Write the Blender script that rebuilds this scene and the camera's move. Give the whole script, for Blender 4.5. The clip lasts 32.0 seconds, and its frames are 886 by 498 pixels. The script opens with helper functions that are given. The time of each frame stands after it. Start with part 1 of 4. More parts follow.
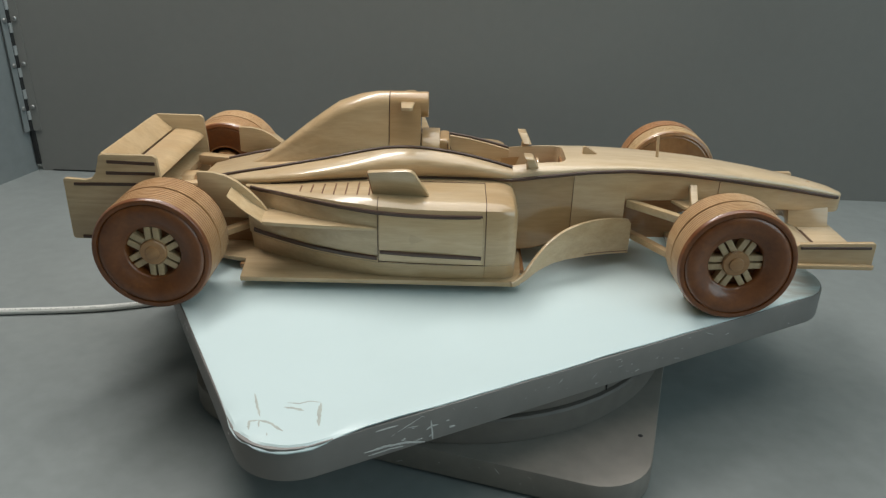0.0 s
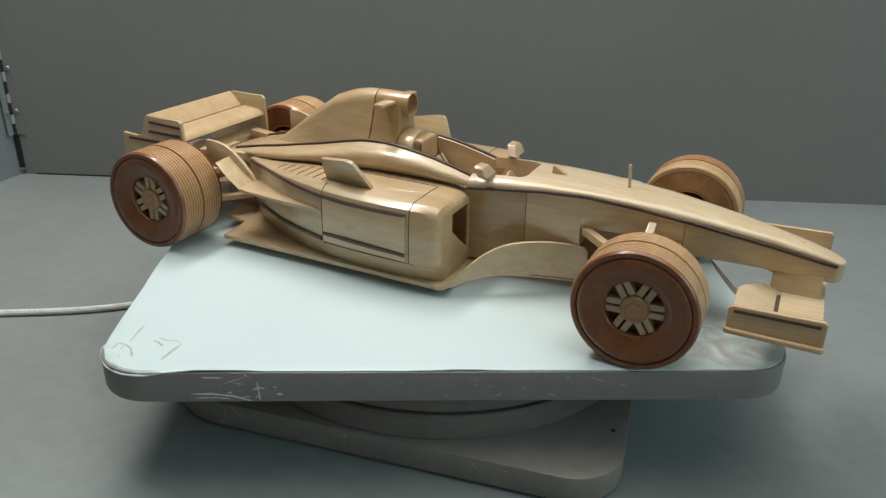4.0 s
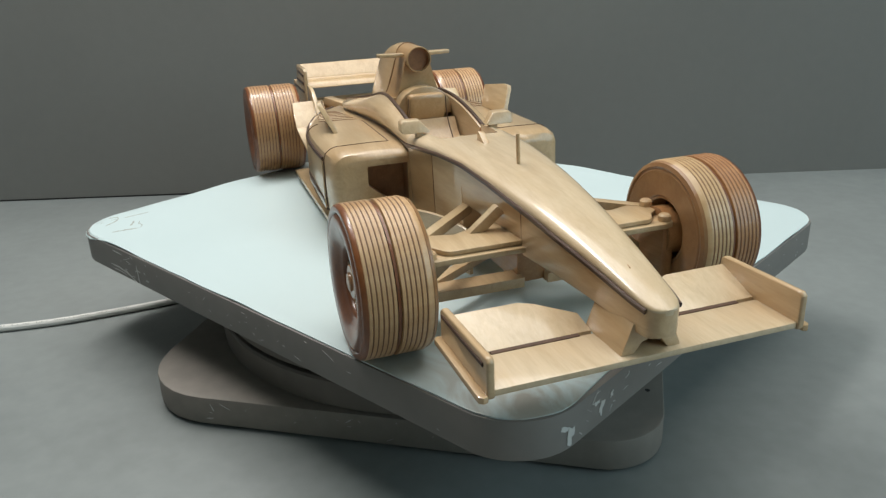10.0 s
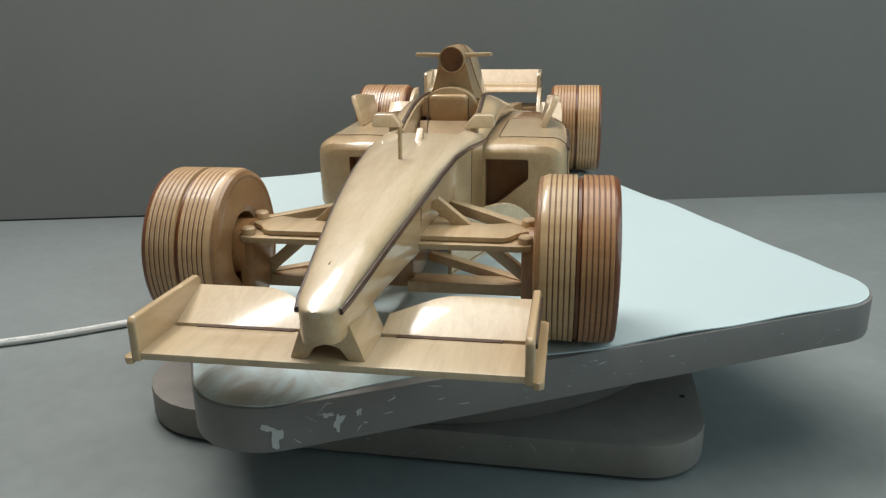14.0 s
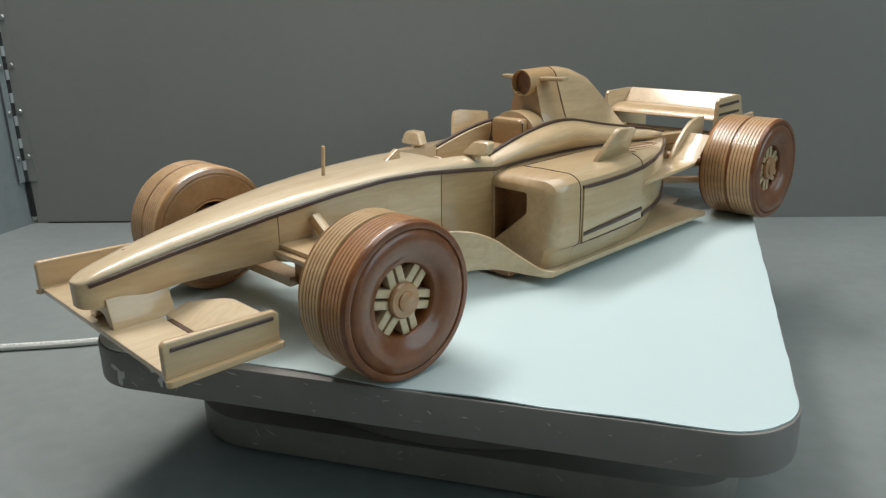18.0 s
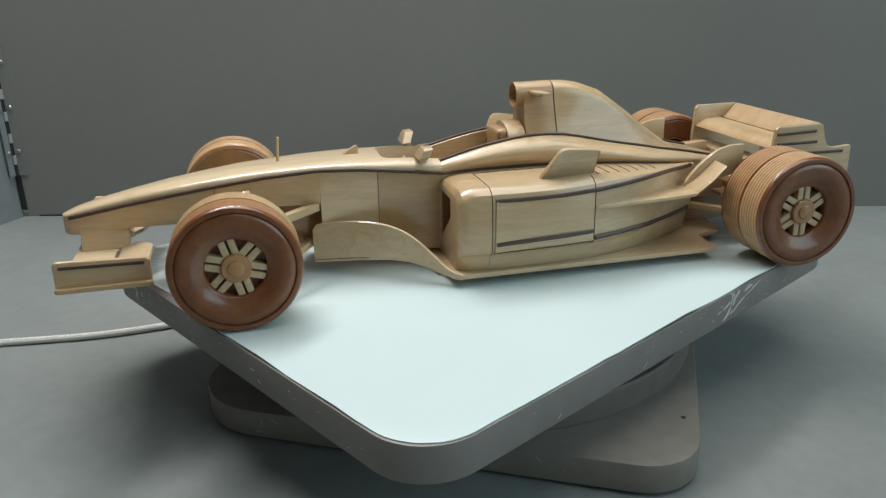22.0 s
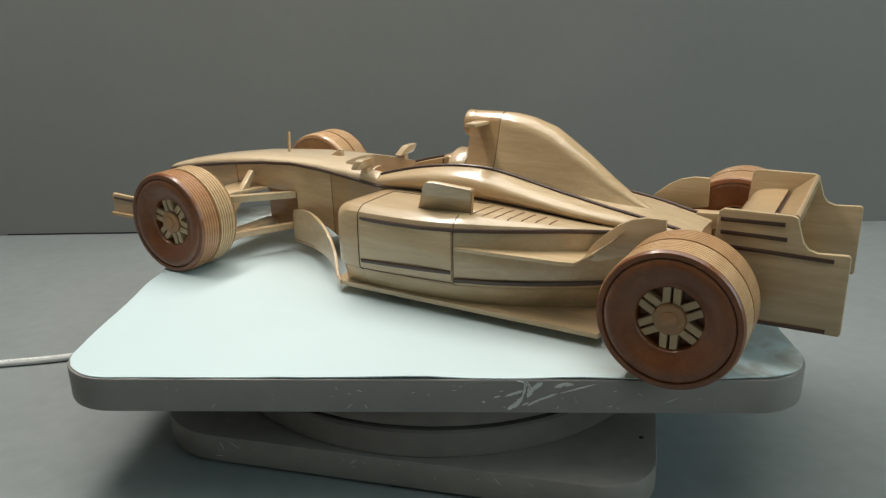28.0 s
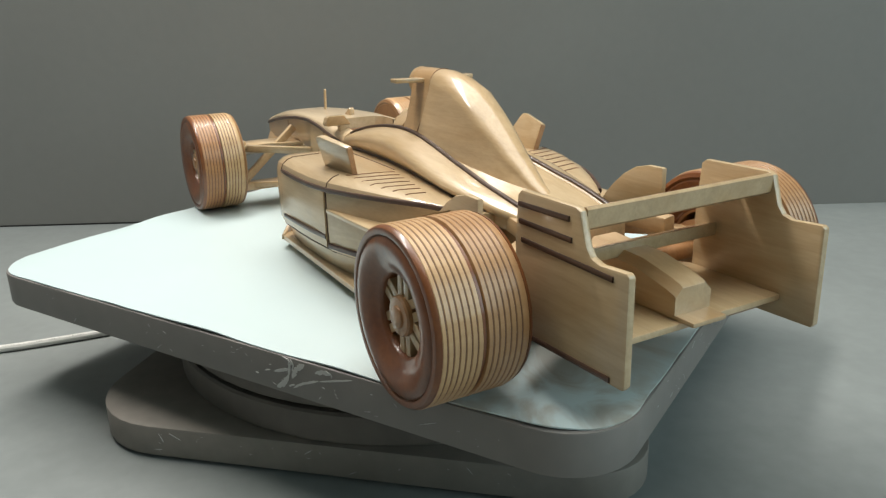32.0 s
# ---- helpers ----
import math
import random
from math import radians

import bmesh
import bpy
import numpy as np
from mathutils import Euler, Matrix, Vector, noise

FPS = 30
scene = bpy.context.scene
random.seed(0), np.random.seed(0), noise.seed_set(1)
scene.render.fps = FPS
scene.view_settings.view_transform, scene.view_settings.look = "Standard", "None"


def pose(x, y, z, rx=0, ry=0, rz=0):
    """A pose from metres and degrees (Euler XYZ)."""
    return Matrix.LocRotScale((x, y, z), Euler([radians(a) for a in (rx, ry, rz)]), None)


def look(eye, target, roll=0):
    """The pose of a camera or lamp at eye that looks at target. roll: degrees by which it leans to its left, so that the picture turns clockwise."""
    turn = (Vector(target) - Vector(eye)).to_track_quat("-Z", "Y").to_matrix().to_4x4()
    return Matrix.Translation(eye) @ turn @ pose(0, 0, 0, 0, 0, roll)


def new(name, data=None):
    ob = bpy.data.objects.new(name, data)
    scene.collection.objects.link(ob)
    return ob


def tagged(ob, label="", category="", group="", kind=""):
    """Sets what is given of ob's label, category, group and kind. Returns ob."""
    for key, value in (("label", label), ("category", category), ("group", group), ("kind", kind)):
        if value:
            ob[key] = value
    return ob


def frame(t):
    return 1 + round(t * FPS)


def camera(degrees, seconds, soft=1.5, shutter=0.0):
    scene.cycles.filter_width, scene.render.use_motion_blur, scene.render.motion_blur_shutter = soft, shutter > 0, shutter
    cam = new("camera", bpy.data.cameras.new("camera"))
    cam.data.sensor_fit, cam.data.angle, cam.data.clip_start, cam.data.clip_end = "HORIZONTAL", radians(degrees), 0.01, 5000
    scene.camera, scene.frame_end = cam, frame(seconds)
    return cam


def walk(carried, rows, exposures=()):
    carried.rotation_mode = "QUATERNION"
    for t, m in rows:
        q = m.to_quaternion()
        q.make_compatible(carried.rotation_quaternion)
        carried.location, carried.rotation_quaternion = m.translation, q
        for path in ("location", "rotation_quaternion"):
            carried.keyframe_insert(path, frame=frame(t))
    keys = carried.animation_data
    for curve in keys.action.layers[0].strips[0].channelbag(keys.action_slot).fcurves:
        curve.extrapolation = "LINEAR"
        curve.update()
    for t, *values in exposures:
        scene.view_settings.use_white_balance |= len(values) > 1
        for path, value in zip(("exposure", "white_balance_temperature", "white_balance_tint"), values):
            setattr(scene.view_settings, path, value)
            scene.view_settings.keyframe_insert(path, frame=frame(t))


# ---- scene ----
# ---------------------------------------------------------------- camera and turntable angle
cam = camera(59.90, 32.0, soft=1.3)
PATH = [
    (0.0, -0.0071, -0.4809, 0.2233, 65.30, -0.93, 1.10),
    (0.5, -0.0083, -0.4807, 0.2264, 65.10, -0.62, 0.95),
    (1.0, -0.0076, -0.4842, 0.2289, 65.27, -0.46, 0.91),
    (1.5, -0.0063, -0.4857, 0.2298, 65.65, -0.51, 0.94),
    (2.0, -0.0053, -0.4840, 0.2275, 65.96, -0.61, 0.83),
    (2.5, -0.0045, -0.4875, 0.2262, 66.24, -0.85, 0.61),
    (4.5, -0.0020, -0.4926, 0.2262, 65.54, -1.49, -0.37),
    (5.0, -0.0029, -0.4927, 0.2205, 65.72, -1.65, -1.11),
    (5.5, -0.0020, -0.4902, 0.2172, 65.47, -1.37, -1.63),
    (6.0, -0.0025, -0.4869, 0.2191, 65.33, -1.01, -2.20),
    (6.5, -0.0037, -0.4849, 0.2186, 65.36, -0.56, -2.44),
    (7.0, -0.0037, -0.4844, 0.2107, 65.83, 0.10, -2.44),
    (7.5, -0.0024, -0.4846, 0.2030, 66.35, 0.85, -2.46),
    (8.0, -0.0056, -0.4837, 0.1958, 66.97, 1.24, -2.77),
    (8.5, -0.0055, -0.4778, 0.1868, 67.80, 1.71, -2.77),
    (9.0, -0.0088, -0.4716, 0.1800, 68.46, 2.02, -3.07),
    (9.5, -0.0137, -0.4689, 0.1751, 68.62, 1.93, -3.29),
    (10.0, -0.0176, -0.4701, 0.1669, 68.66, 2.01, -3.37),
    (10.5, -0.0211, -0.4661, 0.1618, 69.39, 2.31, -3.94),
    (11.0, -0.0242, -0.4619, 0.1585, 70.06, 2.03, -4.72),
    (11.5, -0.0299, -0.4611, 0.1588, 70.88, 1.66, -5.13),
    (12.0, -0.0362, -0.4617, 0.1516, 71.51, 1.25, -5.25),
    (12.5, -0.0438, -0.4601, 0.1455, 71.70, 0.88, -5.45),
    (13.0, -0.0516, -0.4575, 0.1404, 71.70, 0.94, -5.81),
    (13.5, -0.0535, -0.4548, 0.1382, 71.98, 0.76, -6.36),
    (14.0, -0.0529, -0.4541, 0.1376, 72.02, 0.87, -6.66),
    (14.5, -0.0437, -0.4564, 0.1417, 71.86, 1.66, -5.35),
    (16.5, -0.0260, -0.4462, 0.1440, 72.35, 1.94, 1.93),
    (17.0, -0.0228, -0.4471, 0.1443, 72.39, 1.42, 1.10),
    (17.5, -0.0253, -0.4525, 0.1490, 72.23, 1.37, 0.47),
    (18.0, -0.0273, -0.4566, 0.1512, 72.08, 1.28, 0.19),
    (18.5, -0.0284, -0.4574, 0.1526, 72.05, 0.83, 0.06),
    (19.0, -0.0274, -0.4564, 0.1523, 72.07, 0.91, -0.23),
    (19.5, -0.0262, -0.4558, 0.1545, 72.19, 0.79, -0.44),
    (20.0, -0.0249, -0.4583, 0.1567, 72.38, 0.85, -0.81),
    (20.5, -0.0300, -0.4740, 0.1730, 72.51, 1.06, -1.08),
    (21.0, -0.0309, -0.4868, 0.1792, 72.45, 0.97, -1.24),
    (21.5, -0.0321, -0.4891, 0.1758, 71.40, 0.89, -1.28),
    (22.0, -0.0332, -0.4845, 0.1743, 70.43, 1.04, -1.59),
    (22.5, -0.0333, -0.4795, 0.1774, 69.50, 1.17, -1.85),
    (23.0, -0.0324, -0.4815, 0.1805, 69.21, 1.15, -2.08),
    (23.5, -0.0305, -0.4839, 0.1809, 69.52, 1.26, -2.35),
    (24.0, -0.0311, -0.4871, 0.1857, 69.95, 0.91, -2.57),
    (24.5, -0.0296, -0.4866, 0.1859, 70.30, 0.61, -2.81),
    (25.0, -0.0287, -0.4888, 0.1876, 70.64, 0.39, -3.02),
    (25.5, -0.0279, -0.4922, 0.1903, 70.55, 0.22, -3.19),
    (27.5, -0.0212, -0.4896, 0.1814, 71.46, 0.73, -2.74),
    (28.0, -0.0203, -0.4863, 0.1812, 71.27, 0.92, -2.90),
    (28.5, -0.0195, -0.4843, 0.1804, 71.02, 0.93, -3.25),
    (29.0, -0.0161, -0.4795, 0.1798, 70.63, 1.30, -3.55),
    (29.5, -0.0130, -0.4785, 0.1787, 70.41, 1.58, -3.67),
    (30.0, -0.0122, -0.4759, 0.1725, 70.59, 1.64, -3.85),
    (30.5, -0.0103, -0.4662, 0.1649, 70.93, 1.68, -4.06),
    (31.0, -0.0089, -0.4603, 0.1608, 71.02, 1.64, -4.07),
    (31.5, -0.0087, -0.4560, 0.1538, 71.72, 1.27, -4.07),
    (32.0, -0.0090, -0.4520, 0.1455, 71.95, 1.25, -4.15),
]
walk(cam, [(t, pose(x, y, z, rx, ry, rz)) for t, x, y, z, rx, ry, rz in PATH],
     exposures=[(0.0, -0.14, 6480, 10), (2.5, -0.11, 6480, 10), (5.0, 0.04, 6520, 10), (7.0, 0.06, 6520, 10), (10.0, 0.07, 6430, 10),
                (13.0, 0.07, 6380, 10), (17.0, 0.05, 6420, 10), (20.0, 0.03, 6300, 10), (23.0, 0.05, 6400, 10), (25.5, 0.05, 6500, 10),
                (28.0, 0.13, 6650, 10), (31.0, 0.33, 6650, 10), (32.0, 0.38, 6650, 10)])

# angle of the turntable's top about its vertical axle (world origin), degrees
TURN = [
    (0.0, 0.00),
    (0.5, -0.33),
    (1.0, -2.37),
    (1.5, -6.21),
    (2.0, -10.18),
    (2.5, -14.16),
    (4.5, -30.06),
    (5.0, -34.18),
    (5.5, -38.14),
    (6.0, -42.02),
    (6.5, -45.77),
    (7.0, -49.56),
    (7.5, -53.47),
    (8.0, -57.48),
    (8.5, -61.51),
    (9.0, -65.76),
    (9.5, -69.82),
    (10.0, -73.92),
    (10.5, -78.04),
    (11.0, -82.16),
    (11.5, -86.18),
    (12.0, -90.24),
    (12.5, -94.29),
    (13.0, -98.42),
    (13.5, -102.33),
    (14.0, -106.01),
    (14.5, -109.51),
    (16.5, -123.41),
    (17.0, -127.05),
    (17.5, -131.17),
    (18.0, -135.44),
    (18.5, -139.50),
    (19.0, -143.51),
    (19.5, -147.47),
    (20.0, -151.50),
    (20.5, -155.55),
    (21.0, -159.39),
    (21.5, -163.31),
    (22.0, -167.18),
    (22.5, -171.25),
    (23.0, -175.04),
    (23.5, -178.64),
    (24.0, -182.33),
    (24.5, -186.15),
    (25.0, -189.98),
    (25.5, -193.64),
    (27.5, -209.25),
    (28.0, -213.19),
    (28.5, -217.35),
    (29.0, -221.12),
    (29.5, -224.98),
    (30.0, -228.94),
    (30.5, -232.88),
    (31.0, -236.72),
    (31.5, -240.48),
    (32.0, -244.39),
]

# ---------------------------------------------------------------- world and lamps
world = bpy.data.worlds.new("world")
scene.world = world
world.use_nodes = True
world.node_tree.nodes["Background"].inputs[0].default_value = (0.55, 0.6, 0.62, 1)
world.node_tree.nodes["Background"].inputs[1].default_value = 0.2
scene.view_settings.exposure = 0.0


def area_lamp(name, eye, target, sx, sy, watts, colour):
    data = bpy.data.lights.new(name, "AREA")
    data.shape, data.size, data.size_y = "RECTANGLE", sx, sy
    data.energy, data.color = watts, colour
    ob = new(name, data)
    ob.matrix_world = look(eye, target)
    return ob


LAMP = (1.0, 0.985, 0.94)
area_lamp("ceiling_light", (0.12, 0.16, 1.35), (0.06, 0.10, 0), 1.5, 1.2, 16.8, LAMP)
area_lamp("tube_light", (-0.30, 0.22, 0.92), (-0.12, 0.10, 0), 0.70, 0.14, 7.0, LAMP)
area_lamp("window_light", (2.4, -1.3, 1.25), (0, 0, -0.05), 2.6, 2.0, 39.0, (0.66, 0.91, 1.0))

# ---------------------------------------------------------------- materials
def material(name, rough=0.5, coat=0.0, bump=0.0):
    m = bpy.data.materials.new(name)
    m.use_nodes = True
    n, l = m.node_tree.nodes, m.node_tree.links
    b = n["Principled BSDF"]
    b.inputs["Roughness"].default_value = rough
    b.inputs["Coat Weight"].default_value = coat
    b.inputs["Coat Roughness"].default_value = 0.13
    return m, n, l, b


def ramp(n, stops):
    r = n.new("ShaderNodeValToRGB")
    e = r.color_ramp.elements
    while len(e) < len(stops):
        e.new(0.5)
    for s, (p, c) in zip(e, stops):
        s.position, s.color = p, (*c, 1)
    return r


def mapped_noise(n, l, scale, size=1.0, detail=4.0, distortion=0.0, source="Object"):
    co, mp, no = n.new("ShaderNodeTexCoord"), n.new("ShaderNodeMapping"), n.new("ShaderNodeTexNoise")
    mp.inputs["Scale"].default_value = scale
    no.inputs["Scale"].default_value, no.inputs["Detail"].default_value = size, detail
    no.inputs["Distortion"].default_value = distortion
    l.new(co.outputs[source], mp.inputs[0])
    l.new(mp.outputs[0], no.inputs["Vector"])
    return no


def mixed(n, l, a, b, fac, mode="MIX"):
    m = n.new("ShaderNodeMix")
    m.data_type, m.blend_type = "RGBA", mode
    for sock, val in ((m.inputs[0], fac), (m.inputs[6], a), (m.inputs[7], b)):
        if hasattr(val, "links"):
            l.new(val, sock)
        else:
            sock.default_value = val if isinstance(val, (int, float)) else (*val, 1)
    return m.outputs[2]


def bumped(n, l, b, height, strength, dist):
    bp = n.new("ShaderNodeBump")
    bp.inputs["Strength"].default_value, bp.inputs["Distance"].default_value = strength, dist
    l.new(height, bp.inputs["Height"])
    l.new(bp.outputs[0], b.inputs["Normal"])


def wood(name, dark, mid, light, along=(16, 150, 150), rough=0.34, coat=0.35, blotch=0.14):
    """Varnished wood: fine grain along one axis, broad blotches, a tint of its own for each piece."""
    m, n, l, b = material(name, rough, coat)
    grain = mapped_noise(n, l, along, 6.0, 8.0, 0.6)
    fig = mapped_noise(n, l, tuple(a * 0.22 for a in along), 4.0, 3.0, 1.6)
    r1 = ramp(n, [(0.25, dark), (0.5, mid), (0.78, light)])
    l.new(grain.outputs["Fac"], r1.inputs[0])
    r2 = ramp(n, [(0.35, tuple(c * (1 - blotch) for c in mid)), (0.62, light)])
    l.new(fig.outputs["Fac"], r2.inputs[0])
    col = mixed(n, l, r1.outputs[0], r2.outputs[0], 0.5)
    pool = mapped_noise(n, l, tuple(a ** 0.5 * 4.5 for a in along), 1.0, 3.0, 0.8)
    r3 = ramp(n, [(0.42, (0, 0, 0)), (0.72, (0.36, 0.36, 0.36))])
    l.new(pool.outputs["Fac"], r3.inputs[0])
    col = mixed(n, l, col, (mid[0] * 0.80, mid[1] * 0.68, mid[2] * 0.48), r3.outputs[0])
    info, hs = n.new("ShaderNodeObjectInfo"), n.new("ShaderNodeHueSaturation")
    vary = n.new("ShaderNodeMapRange")
    vary.inputs[3].default_value, vary.inputs[4].default_value = 0.92, 1.06
    l.new(info.outputs["Random"], vary.inputs[0])
    l.new(vary.outputs[0], hs.inputs["Value"])
    l.new(col, hs.inputs["Color"])
    l.new(hs.outputs[0], b.inputs["Base Color"])
    rr = n.new("ShaderNodeMapRange")
    rr.inputs[3].default_value, rr.inputs[4].default_value = rough - 0.08, rough + 0.12
    l.new(fig.outputs["Fac"], rr.inputs[0])
    l.new(rr.outputs[0], b.inputs["Roughness"])
    wave = mapped_noise(n, l, (1, 1, 1), 85.0, 2.0, 0.4)
    low, add = n.new("ShaderNodeMath"), n.new("ShaderNodeMath")
    low.operation, low.inputs[1].default_value = "MULTIPLY", 3.0
    add.operation = "ADD"
    l.new(wave.outputs["Fac"], low.inputs[0])
    l.new(low.outputs[0], add.inputs[0])
    l.new(grain.outputs["Fac"], add.inputs[1])
    bumped(n, l, b, add.outputs[0], 0.10, 0.0005)
    return m


MAPLE = wood("varnished_maple", (0.440, 0.302, 0.157), (0.506, 0.357, 0.197), (0.566, 0.414, 0.249), rough=0.42, coat=0.95)
GOLDEN = wood("golden_varnished_maple", (0.385, 0.222, 0.092), (0.440, 0.265, 0.118), (0.490, 0.310, 0.150), rough=0.42, coat=0.95)
# PALE: maple lightened partly for the sheen on nose deck and front wing
PALE = wood("pale_sheened_maple", (0.510, 0.372, 0.224), (0.580, 0.436, 0.276), (0.640, 0.500, 0.334), rough=0.42, coat=0.95)
BEECH = wood("varnished_beech", (0.48, 0.310, 0.158), (0.535, 0.360, 0.194), (0.585, 0.410, 0.236), rough=0.42, coat=0.95)
HONEY = wood("honey_varnished_maple", (0.420, 0.270, 0.128), (0.482, 0.322, 0.166), (0.540, 0.375, 0.210), rough=0.42, coat=0.95)
CHERRY = wood("varnished_cherry", (0.30, 0.138, 0.052), (0.365, 0.180, 0.072), (0.43, 0.230, 0.100), rough=0.36, coat=0.6)
CHESTNUT = wood("chestnut_recess_brown", (0.17, 0.070, 0.026), (0.225, 0.098, 0.038), (0.28, 0.130, 0.052), rough=0.4, coat=0.4)
TYRE_BROWN = wood("stained_walnut", (0.105, 0.028, 0.0065), (0.163, 0.047, 0.0108), (0.225, 0.074, 0.0180), along=(60, 60, 60), rough=0.36, coat=0.45, blotch=0.15)
TYRE_TAN = wood("tan_stained_walnut", (0.222, 0.102, 0.038), (0.278, 0.136, 0.054), (0.33, 0.176, 0.075), along=(60, 60, 60), rough=0.34, coat=0.5)
WENGE = wood("dark_wenge", (0.034, 0.016, 0.010), (0.057, 0.028, 0.018), (0.085, 0.043, 0.028), rough=0.4, coat=0.3)
GROOVE = wood("burnt_groove", (0.045, 0.020, 0.010), (0.075, 0.034, 0.016), (0.10, 0.05, 0.025), rough=0.6, coat=0.0)
LINE = wood("tread_groove", (0.10, 0.040, 0.016), (0.145, 0.060, 0.024), (0.19, 0.085, 0.036), along=(60, 10, 60), rough=0.5, coat=0.1)
TREAD = wood("tread_beech", (0.46, 0.280, 0.132), (0.535, 0.345, 0.172), (0.605, 0.415, 0.230), along=(60, 10, 60))
TREAD_WARM = wood("tread_warm_beech", (0.41, 0.225, 0.105), (0.495, 0.295, 0.145), (0.575, 0.375, 0.205), along=(60, 10, 60))
TREAD_TAN = wood("tread_brown_beech", (0.345, 0.172, 0.074), (0.425, 0.228, 0.102), (0.50, 0.295, 0.145), along=(60, 10, 60))
TREAD_RED = wood("tread_cherry", (0.30, 0.128, 0.052), (0.38, 0.178, 0.075), (0.455, 0.240, 0.106), along=(60, 10, 60))


def paint(name, colour, rough, chips=0.0, relief=0.12, vary=0.10, speck=0.07):
    m, n, l, b = material(name, rough)
    big = mapped_noise(n, l, (1, 1, 1), 5.0, 5.0, 0.3)
    fine = mapped_noise(n, l, (1, 1, 1), 90.0, 6.0)
    r = ramp(n, [(0.3, tuple(c * (1 - vary) for c in colour)), (0.7, tuple(min(1, c * (1 + vary * 0.6)) for c in colour))])
    l.new(big.outputs["Fac"], r.inputs[0])
    r2 = ramp(n, [(0.3, (1 - speck,) * 3), (0.7, (1 + speck * 0.4,) * 3)])
    l.new(fine.outputs["Fac"], r2.inputs[0])
    col = mixed(n, l, r.outputs[0], r2.outputs[0], 1.0, "MULTIPLY")
    if chips:
        c1 = mapped_noise(n, l, (1, 1, 1.6), 46.0, 3.0, 2.2)
        k = ramp(n, [(chips, (0, 0, 0)), (chips + 0.012, (1, 1, 1))])
        l.new(c1.outputs["Fac"], k.inputs[0])
        col = mixed(n, l, col, (0.5, 0.49, 0.47), k.outputs[0])
    l.new(col, b.inputs["Base Color"])
    bumped(n, l, b, fine.outputs["Fac"], relief, 0.0006)
    return m


GREY_EDGE = paint("grey_board_paint", (0.190, 0.173, 0.159), 0.5)
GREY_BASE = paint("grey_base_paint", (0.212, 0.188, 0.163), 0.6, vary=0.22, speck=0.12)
# darker than the base paint: the shade under the board, put into the colour
SHADED_DRUM = paint("grey_drum_shaded", (0.150, 0.130, 0.112), 0.6, vary=0.22, speck=0.12)
GREY_FLOOR = paint("grey_bench_paint", (0.205, 0.221, 0.216), 0.42, relief=0.06, vary=0.13, speck=0.08)
GREY_WALL = paint("grey_backdrop_paint", (0.189, 0.183, 0.169), 0.55, relief=0.03, vary=0.05, speck=0.025)
GREY_PANEL = paint("grey_panel_paint", (0.19, 0.205, 0.205), 0.5)
CHIP = paint("chipped_pale_undercoat", (0.52, 0.51, 0.49), 0.7)
SMUDGE = paint("brown_smudge", (0.43, 0.45, 0.41), 0.6, vary=0.25, speck=0.2)
ROOM = paint("room_plaster", (0.70, 0.66, 0.59), 0.8)


def paper():
    """White paper: faint cloudiness; grey-brown patches at two corners mix scuffs with painted reflection and shade."""
    m, n, l, b = material("white_paper", 0.33)
    big = mapped_noise(n, l, (1, 1, 1), 9.0, 4.0, 0.4)
    fine = mapped_noise(n, l, (1, 1, 1), 220.0, 4.0)
    r = ramp(n, [(0.3, (0.500, 0.588, 0.592)), (0.7, (0.53, 0.620, 0.625))])
    l.new(big.outputs["Fac"], r.inputs[0])
    col = r.outputs[0]
    # corner patches: real stains plus the car's brown reflection and shadow, painted in
    for (x, y), reach, size in (((-0.205, 0.035), 0.095, 26.0), ((0.205, -0.040), 0.060, 34.0)):
        co, di, fa = n.new("ShaderNodeTexCoord"), n.new("ShaderNodeVectorMath"), n.new("ShaderNodeMapRange")
        di.operation, di.inputs[1].default_value = "DISTANCE", (x, y, 0.004)
        l.new(co.outputs["Object"], di.inputs[0])
        fa.inputs[1].default_value, fa.inputs[2].default_value = 0.0, reach
        fa.inputs[3].default_value, fa.inputs[4].default_value = 1.0, 0.0
        l.new(di.outputs["Value"], fa.inputs[0])
        st = mapped_noise(n, l, (1.0, 1.6, 1), size, 4.0, 1.4)
        k = ramp(n, [(0.40, (0, 0, 0)), (0.60, (0.85, 0.85, 0.85))])
        l.new(st.outputs["Fac"], k.inputs[0])
        fac = mixed(n, l, k.outputs[0], fa.outputs[0], 1.0, "MULTIPLY")
        col = mixed(n, l, col, (0.30, 0.25, 0.195), fac)
    l.new(col, b.inputs["Base Color"])
    bumped(n, l, b, fine.outputs["Fac"], 0.03, 0.0004)
    return m


PAPER = paper()
METAL, _n, _l, _b = material("painted_steel", 0.35)
_b.inputs["Base Color"].default_value, _b.inputs["Metallic"].default_value = (0.36, 0.37, 0.37, 1), 0.35
SCREW, _n, _l, _b = material("screw_steel", 0.3)
_b.inputs["Base Color"].default_value, _b.inputs["Metallic"].default_value = (0.30, 0.30, 0.29, 1), 0.6
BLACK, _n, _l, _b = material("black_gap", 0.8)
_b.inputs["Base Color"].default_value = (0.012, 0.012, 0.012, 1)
CABLE, _n, _l, _b = material("white_cable_sheath", 0.4)
_b.inputs["Base Color"].default_value = (0.62, 0.61, 0.58, 1)
PRINT, _n, _l, _b = material("faded_print", 0.6)
_b.inputs["Base Color"].default_value = (0.22, 0.22, 0.21, 1)

# ---------------------------------------------------------------- mesh helpers
PX, PY = 0.0108, -0.0007     # the axle in the car's own coordinates (x to the nose, y to its left)


def thing(name, label, category, group="", kind=""):
    ob = new(name)
    ob.empty_display_size = 0.02
    return tagged(ob, label, category, group, kind)


